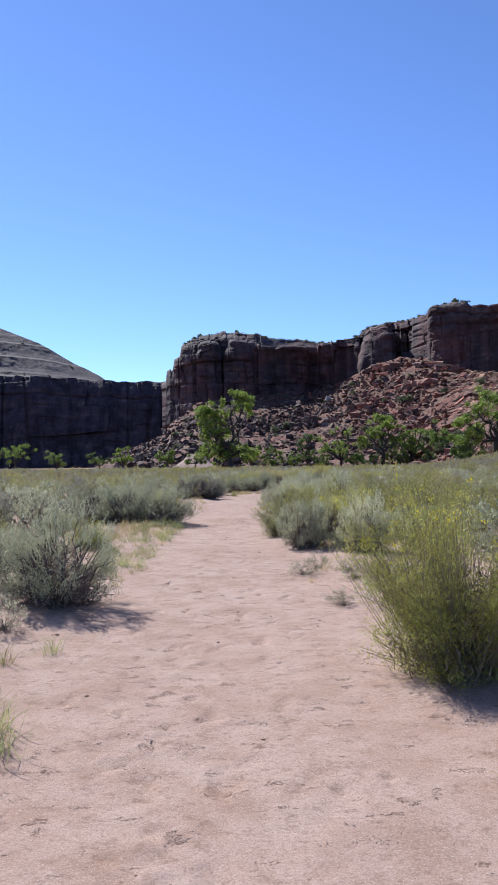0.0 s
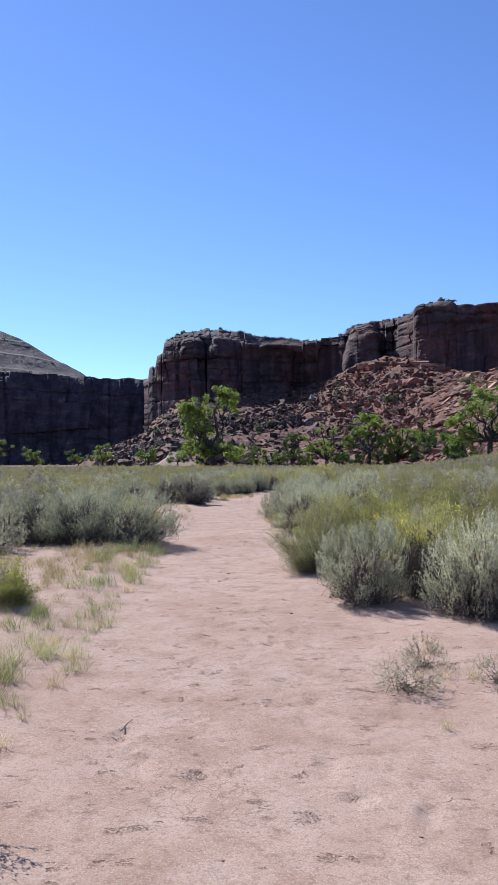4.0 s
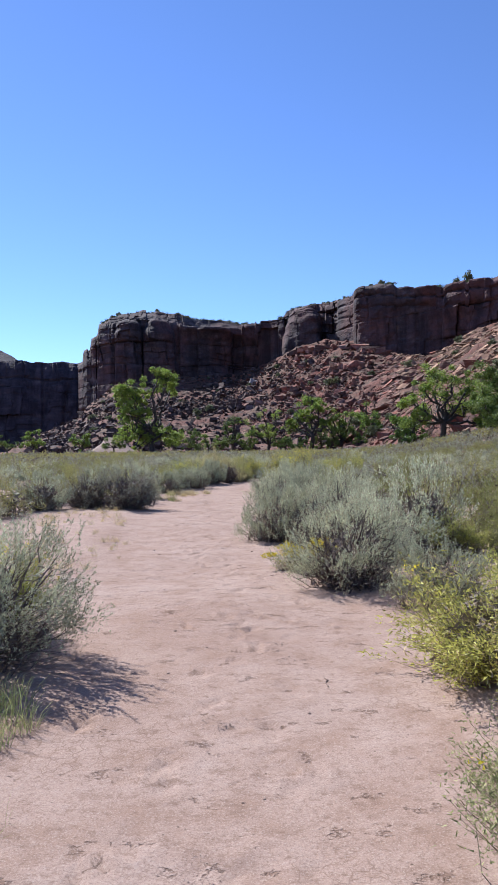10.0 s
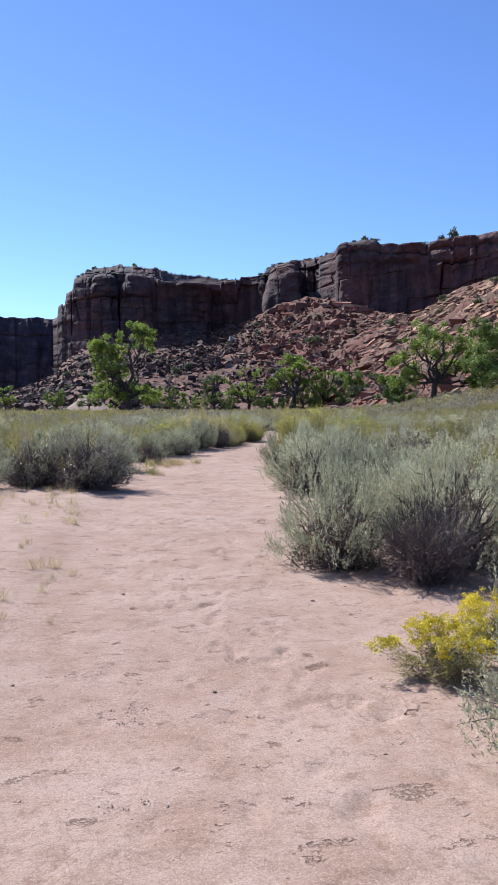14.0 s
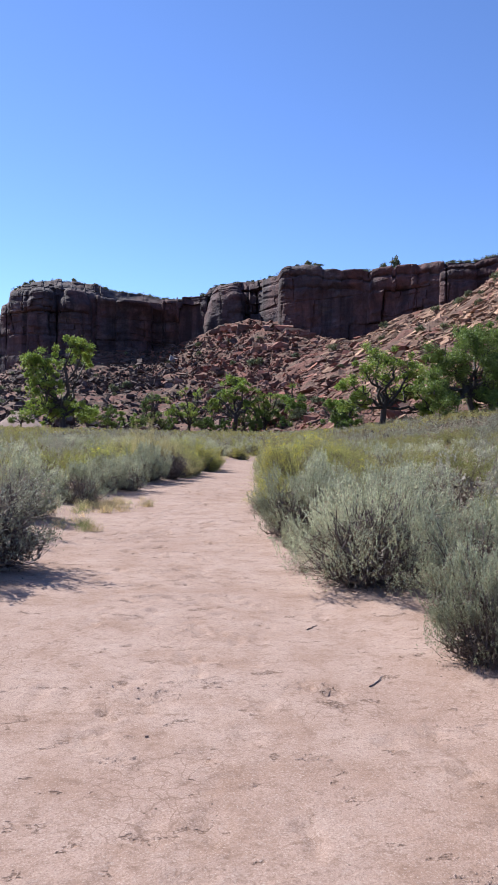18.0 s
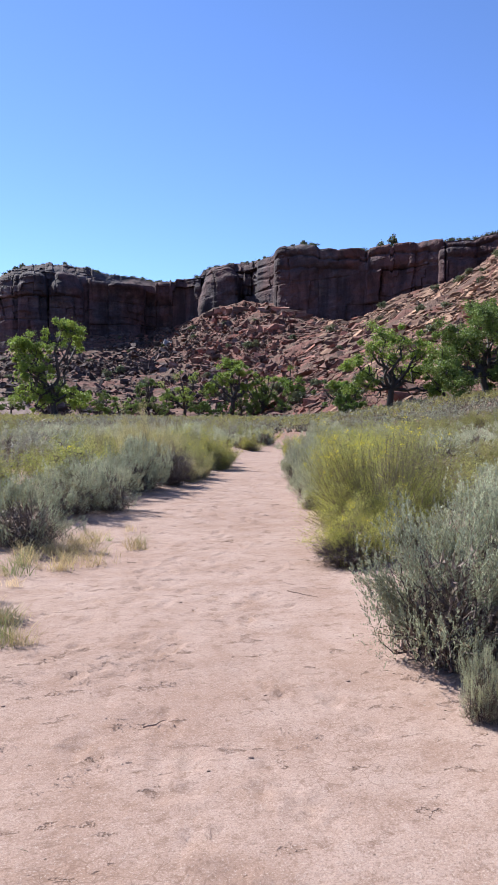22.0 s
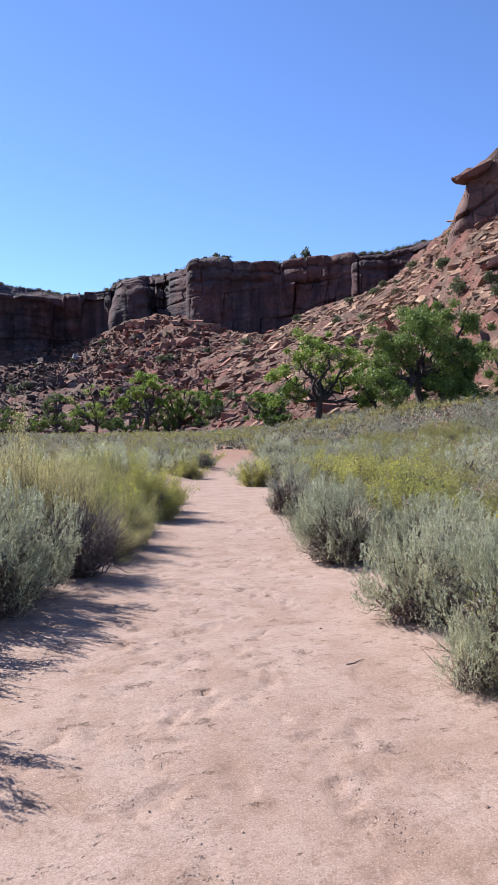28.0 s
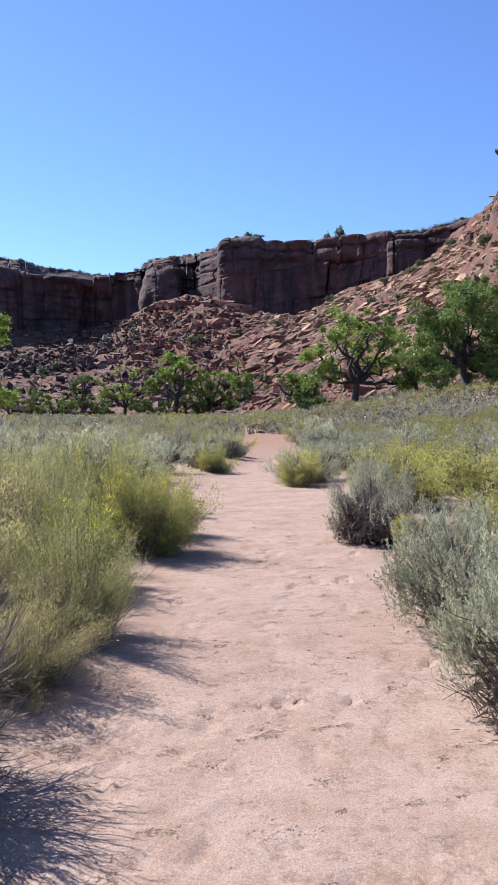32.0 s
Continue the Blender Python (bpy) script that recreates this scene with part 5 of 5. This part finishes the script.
MID_D = Kind([lambda s=s: tagged(sagebrush(580 + s, 330, 12, 1.6, DUSKY, 16), "dusky purple-grey half-bare sagebrush in the flat") for s in range(2)])


def fill_shrubs():
    """The flat on both sides of the trail, shrub by shrub."""
    r = np.random.default_rng(31)
    count = 0
    for k in range(14000):
        if count >= 520:
            break
        y = r.uniform(4, 74)
        off = r.uniform(0, 1) ** 1.3 * (5 + 0.17 * y)
        x = right_edge(y) + 0.8 + off if r.uniform() < 0.55 else left_edge(y) - 0.9 - off
        if x < left_edge(y) and y < 31 and x > -3.6 - 0.02 * y or x > 0 and y < 11.7 and x < 3.4 or y < 9 and x < 0 and x > -3.2 or 33.6 < y < 36 and 0 < x < 3.2:
            continue
        w = r.uniform(0.8, 1.75)
        if any((x - a) ** 2 + (y - b) ** 2 < (0.36 * (w + c)) ** 2 for a, b, c in PLACED):
            continue
        q = 0.5 + grid_noise(np.array(x), np.array(y), 0.12, 71) * 1.2 + r.normal() * 0.16
        if off < 1.9:
            kind = FLAT_R if q > 0.5 else NEAR_D if q < 0.2 else FLAT_S
        else:
            kind = MID_R if q > 0.5 else MID_D if q < 0.28 else MID_S
        kind.put(x, y, w / 1.2, r.uniform(0.7, 1.05) * (0.75 + 0.25 * w), float(ground_z(x, y)))
        PLACED.append((x, y, w))
        count += 1


fill_shrubs()


def clumped(cs, per, lobes, size, r):
    """Leaves of many bushes (x, y, width, height), each a heap of uneven lobes."""
    n = len(cs)
    c = r.normal(size=(n, lobes, 3)) * np.array([1, 1, 0.7])
    c = unit(c) * r.uniform(0.45, 0.95, (n, lobes, 1))
    c[..., 2] = 0.15 + 0.85 * np.abs(c[..., 2])
    of = r.integers(0, lobes, (n, per))
    q = c[np.arange(n)[:, None], of]
    p = (q + r.normal(size=q.shape) * 0.1) * np.stack([cs[:, 2] * 0.62, cs[:, 2] * 0.62, cs[:, 3] * 0.85], 1)[:, None]
    p[..., 2] = np.maximum(p[..., 2], 0.04)
    p[..., :2] += cs[:, None, :2]
    p[..., 2] += np.where(cs[:, 1] > 0, rise(cs[:, 0], cs[:, 1]), 0)[:, None]
    d = unit(q * 0.6 + np.array([0, 0, 0.35]) + r.normal(size=q.shape) * 0.6)
    s = np.repeat(size, per)
    slim = 0.034 if per > 100 else 0.07
    return leaves(p.reshape(-1, 3), d.reshape(-1, 3), s * r.uniform(0.14, 0.27, n * per), s * r.uniform(slim, 2 * slim, n * per), r, True)


def far_brush():
    """Shrubs of the flat beyond the trail's borders, past counting."""
    r = np.random.default_rng(41)
    near, far, round_about, taken = [], [], [], set()
    for k in range(8500):
        y = 14 + 178 * r.uniform() ** 1.05
        x = r.uniform(-0.44, 0.66) * (y + 10)
        if left_edge(y) - 1.2 < x < right_edge(y) + 1.2 and y < 82:
            continue
        if y < 74 and -(5 + 0.1 * y) < x - left_edge(y) < 0 or y < 74 and 0 < x - right_edge(y) < 5 + 0.1 * y:
            continue
        cell = (int(x / 1.75), int(y / 1.75))
        if y < 115 and cell in taken:
            continue
        taken.add(cell)
        spot = (x, y, r.uniform(1.0, 2.0), r.uniform(0.55, 1.1) * (1.45 if r.uniform() < 0.2 else 1))
        (near if y < 80 else far).append(spot)
    for k in range(3400):
        a, d = radians(r.uniform(8, 34)), 46 + 129 * r.uniform() ** 1.3
        x, y = d * math.sin(a), d * math.cos(a)
        cell = ("slope", int(x / 1.75), int(y / 1.75))
        if x > right_edge(y) + (3 if y > 74 else 5 + 0.1 * y) and cell not in taken:
            taken.add(cell)
            (near if y < 80 else far).append((x, y, r.uniform(1.1, 2.2), r.uniform(0.6, 1.5)))
    for k in range(2000):
        x, y = r.uniform(-110, 130), r.uniform(-70, 190)
        if y > 10 and -0.44 * (y + 10) < x < 0.66 * (y + 10) or left_edge(y) - 2.5 < x < right_edge(y) + 2.5:
            continue
        round_about.append((x, y, r.uniform(1.0, 1.9), r.uniform(0.8, 1.2)))
    # dark triangles for the twigs and the shaded gaps inside those bushes
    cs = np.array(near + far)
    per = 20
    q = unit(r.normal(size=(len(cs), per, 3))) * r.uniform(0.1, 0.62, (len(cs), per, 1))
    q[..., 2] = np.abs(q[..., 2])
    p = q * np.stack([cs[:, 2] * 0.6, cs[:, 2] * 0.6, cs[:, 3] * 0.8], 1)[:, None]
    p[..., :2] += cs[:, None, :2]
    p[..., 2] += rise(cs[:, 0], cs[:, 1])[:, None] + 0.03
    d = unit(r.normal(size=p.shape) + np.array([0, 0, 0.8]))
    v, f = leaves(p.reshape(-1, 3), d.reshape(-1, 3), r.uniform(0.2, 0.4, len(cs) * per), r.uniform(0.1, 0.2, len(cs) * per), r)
    tagged(new("far_brushwood", raw_mesh("far_brushwood", v, f, DEADLEAF_SHADE)), "dark fill for twigs and shaded gaps in the shrubs on the flat", "brush", kind="stuff")
    for name, mat, share in (("far_sagebrush", FAR_SAGE, 0), ("far_rabbitbrush", FAR_RABBIT, 1)):
        pieces = []
        for spots, per, lobes in ((near, 250, 10), (far, 66, 7), (round_about, 60, 7)):
            cs = np.array(spots)
            q = 0.5 + grid_noise(cs[:, 0], cs[:, 1], 0.06, 72) * 1.1 + r.normal(size=len(cs)) * 0.22
            keep = (q > np.where(cs[:, 0] < right_edge(cs[:, 1]), 0.42, 0.56)) == bool(share)
            cs = cs[keep]
            size = np.clip(np.hypot(cs[:, 0], cs[:, 1]) / 105, 0.68, 1.3) if per != 60 else np.full(len(cs), 1.6)
            pieces.append(clumped(cs, per, lobes, size, r))
        ob = new(name, raw_mesh(name, *joined(pieces), mat))
        tagged(ob, "low grey-green shrubs covering the desert flat" if not share else "low yellow-green shrubs covering the desert flat", "brush", kind="stuff")


far_brush()


# ---- grass ----
def build_grass():
    r = np.random.default_rng(51)
    straw = [tuft_mesh(600 + s, 44, STRAW) for s in range(4)]
    green = [tuft_mesh(620 + s, 60, GRASS, 0.06, 0.24) for s in range(3)]
    zones = ((-3.6, -1.5, 8.5, 17.5, 165, 0.45, 0.68), (-3.4, -1.6, 20, 31, 80, 0.15, 0.75), (-0.55, 0.1, 35.7, 37.5, 34, 0.0, 1.05), (-1.2, -0.5, 33.0, 36.5, 26, 0.2, 1.0), (0.42, 0.5, 36.7, 36.85, 2, 0.0, 1.0), (-2.2, -1.5, 2.8, 6.5, 14, 0.8, 1.0),
             (-3.2, -1.6, 13.5, 17.5, 60, 0.4, 1.0), (-2.6, -1.6, 15.8, 17.4, 16, 0.5, 1.2), (1.2, 1.45, 3.2, 3.5, 3, 0.0, 1.1), (-1.5, -1.3, 3.35, 4.6, 7, 0.6, 1.2), (-2.3, -1.75, 9.5, 12.5, 26, 0.7, 0.9), (0.7, 1.9, 8.0, 11.5, 12, 0.1, 0.7), (-0.6, 0.6, 36.5, 38.5, 10, 0.3, 0.9), (1.1, 1.7, 19.0, 20.0, 5, 0.0, 1.3), (-1.6, -1.3, 23, 25.5, 4, 0.3, 0.5))
    tufts = []
    for x0, x1, y0, y1, n, greens, size in zones:
        for k in range(n):
            x, y, g, s, turn = r.uniform(x0, x1), r.uniform(y0, y1), r.uniform() < greens, size * r.uniform(0.55, 1.25), r.uniform(0, 360)
            if not any((x - a) ** 2 + (y - b) ** 2 < (0.35 * c) ** 2 for a, b, c in PLACED):
                tufts.append((float(left_edge(y)) - x, x, y, g, s, turn))
    tufts.sort()
    rest = []
    for k, (off, x, y, g, s, turn) in enumerate(tufts):
        me = (green if g else straw)[k % 3]
        m = pose(x, y, float(ground_z(x, y)), 0, 0, turn) @ Matrix.Diagonal((s, s, s, 1))
        if k >= 280:
            co = np.empty(len(me.vertices) * 3)
            me.vertices.foreach_get("co", co)
            mm = np.array(m)
            rest.append((co.reshape(-1, 3) @ mm[:3, :3].T + mm[:3, 3], np.array([p.vertices[:] for p in me.polygons])))
            continue
        ob = new("grass_tuft", me)
        ob.matrix_basis = m
        tagged(ob, "small tuft of green grass on the sand" if g else "small tuft of dry straw-coloured grass on the sand", "grass", "grass tufts by the trail")
    tagged(new("dry_grass", raw_mesh("dry_grass", *joined(rest), STRAW)), "thin dry yellow grass growing on the sand", "grass", kind="stuff")


build_grass()


# ---- sticks, clods and litter on the sand ----
def build_debris():
    r = np.random.default_rng(61)
    for x, y, ln, rot in ((0.92, 27.35, 0.21, 42), (1.55, 34.37, 0.31, -58), (0.15, 32.14, 0.13, 20), (-0.42, 15.1, 0.14, 25), (0.9, 18.2, 0.2, 95), (0.25, 14.6, 0.2, 100),
                         (0.4, 21.4, 0.13, 30), (0.31, 35.94, 0.09, 150), (2.9, 40.2, 0.15, 10), (0.2, 17.6, 0.2, 80), (-1.0, 9.3, 0.18, 70), (0.9, 28.5, 0.16, 40)):
        p = wander(np.array([[-ln / 2, 0, 0.006]]), np.array([[ln / 2, 0.02, 0.008]]), 6, r, 0.008)
        p[..., 2] = 0.0035
        ob = new("stick", raw_mesh("stick", *tubes(p, 0.004, 0.002, 5), DEADWOOD if ln == 0.21 else CLOD))
        ob.matrix_basis = pose(x, y, float(max(ground_z(x + u * ln * math.cos(radians(rot)), y + u * ln * math.sin(radians(rot))) for u in (-0.4, 0, 0.4))), 0, 0, rot)
        tagged(ob, "short pale dry stick lying on the sandy trail" if ln == 0.21 else "short dark dry stick lying on the sandy trail", "stick", "sticks on the trail")
    for k in range(80):
        y = r.uniform(2, 50)
        x = r.uniform(left_edge(y) - 0.2, right_edge(y) + 0.2)
        s = r.uniform(0.005, 0.012) * (1.7 if r.uniform() < 0.12 else 1)
        bm = bmesh.new()
        bmesh.ops.create_icosphere(bm, subdivisions=1, radius=s)
        for q in bm.verts:
            q.co = Vector((q.co.x * 1.25, q.co.y, q.co.z * 0.5)) * r.uniform(0.6, 1.25)
        v, f = np.array([q.co[:] for q in bm.verts]), np.array([[w.index for w in q.verts] for q in bm.faces])
        bm.free()
        ob = new("pebble", raw_mesh("pebble", v, f, CLOD))
        ob.location = (x, y, float(ground_z(x, y)) + s * 0.3)
        tagged(ob, "small dark clod of earth on the sandy trail", "pebble", "clods on the trail")
    spots = np.stack([r.uniform(1.8, 50, 190), r.normal(size=190) * 0.6], 1)
    knots = np.repeat(spots, 6, 0) + r.normal(size=(190 * 6, 2)) * np.array([0.05, 0.07])
    of = r.integers(0, len(knots), 30000)
    wide = (r.uniform(0.008, 0.04, len(knots)))[of]
    y = knots[of, 0] + r.normal(size=len(of)) * wide * 0.7
    x = (left_edge(y) + right_edge(y)) / 2 + knots[of, 1] + r.normal(size=len(of)) * wide
    loose = r.uniform(size=len(of)) < 0.25
    y = np.where(loose, r.uniform(1.5, 50, len(of)), y)
    x = np.where(loose, left_edge(y) - 0.5 + (right_edge(y) - left_edge(y) + 1.0) * r.uniform(size=len(of)), x)
    n = len(x)
    size = (np.where(loose, 0.0012, 0.0018) + np.where(loose, 0.0035, 0.0055) * r.uniform(size=n) ** 5)[:, None, None]
    octa = np.array([(1, 0, 0), (0, 1, 0), (-1, 0, 0), (0, -1, 0), (0, 0, 0.55), (0, 0, -0.6)])[None] * r.uniform(0.65, 1.2, (n, 6, 1))
    tet = octa * size + np.stack([x, y, ground_z(x, y) + 0.001], 1)[:, None]
    base_i = np.arange(n)[:, None] * 6
    tri = np.concatenate([base_i + np.array(q) for q in ((0, 1, 4), (1, 2, 4), (2, 3, 4), (3, 0, 4))])
    tagged(new("soil_crumbs", raw_mesh("soil_crumbs", tet.reshape(-1, 3), tri, CRUMB)), "fine crumbs of soil scattered over the trail", "soil", kind="stuff")
    # Dense dark litter also stands in for the missing shadow under the shrubs.
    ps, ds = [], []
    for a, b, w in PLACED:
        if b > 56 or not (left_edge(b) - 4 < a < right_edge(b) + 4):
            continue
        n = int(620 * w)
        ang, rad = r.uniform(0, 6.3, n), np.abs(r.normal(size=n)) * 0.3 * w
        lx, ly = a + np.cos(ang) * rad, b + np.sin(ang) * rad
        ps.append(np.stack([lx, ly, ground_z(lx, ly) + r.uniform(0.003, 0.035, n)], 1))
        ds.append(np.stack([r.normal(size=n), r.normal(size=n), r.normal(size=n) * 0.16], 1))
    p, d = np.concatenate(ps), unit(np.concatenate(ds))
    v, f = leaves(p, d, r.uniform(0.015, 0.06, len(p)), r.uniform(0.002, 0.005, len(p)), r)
    tagged(new("plant_litter", raw_mesh("plant_litter", v, f, SHADE_LITTER)), "dead twigs and leaf litter, darkened for the shade under the shrubs", "litter", kind="stuff")


build_debris()
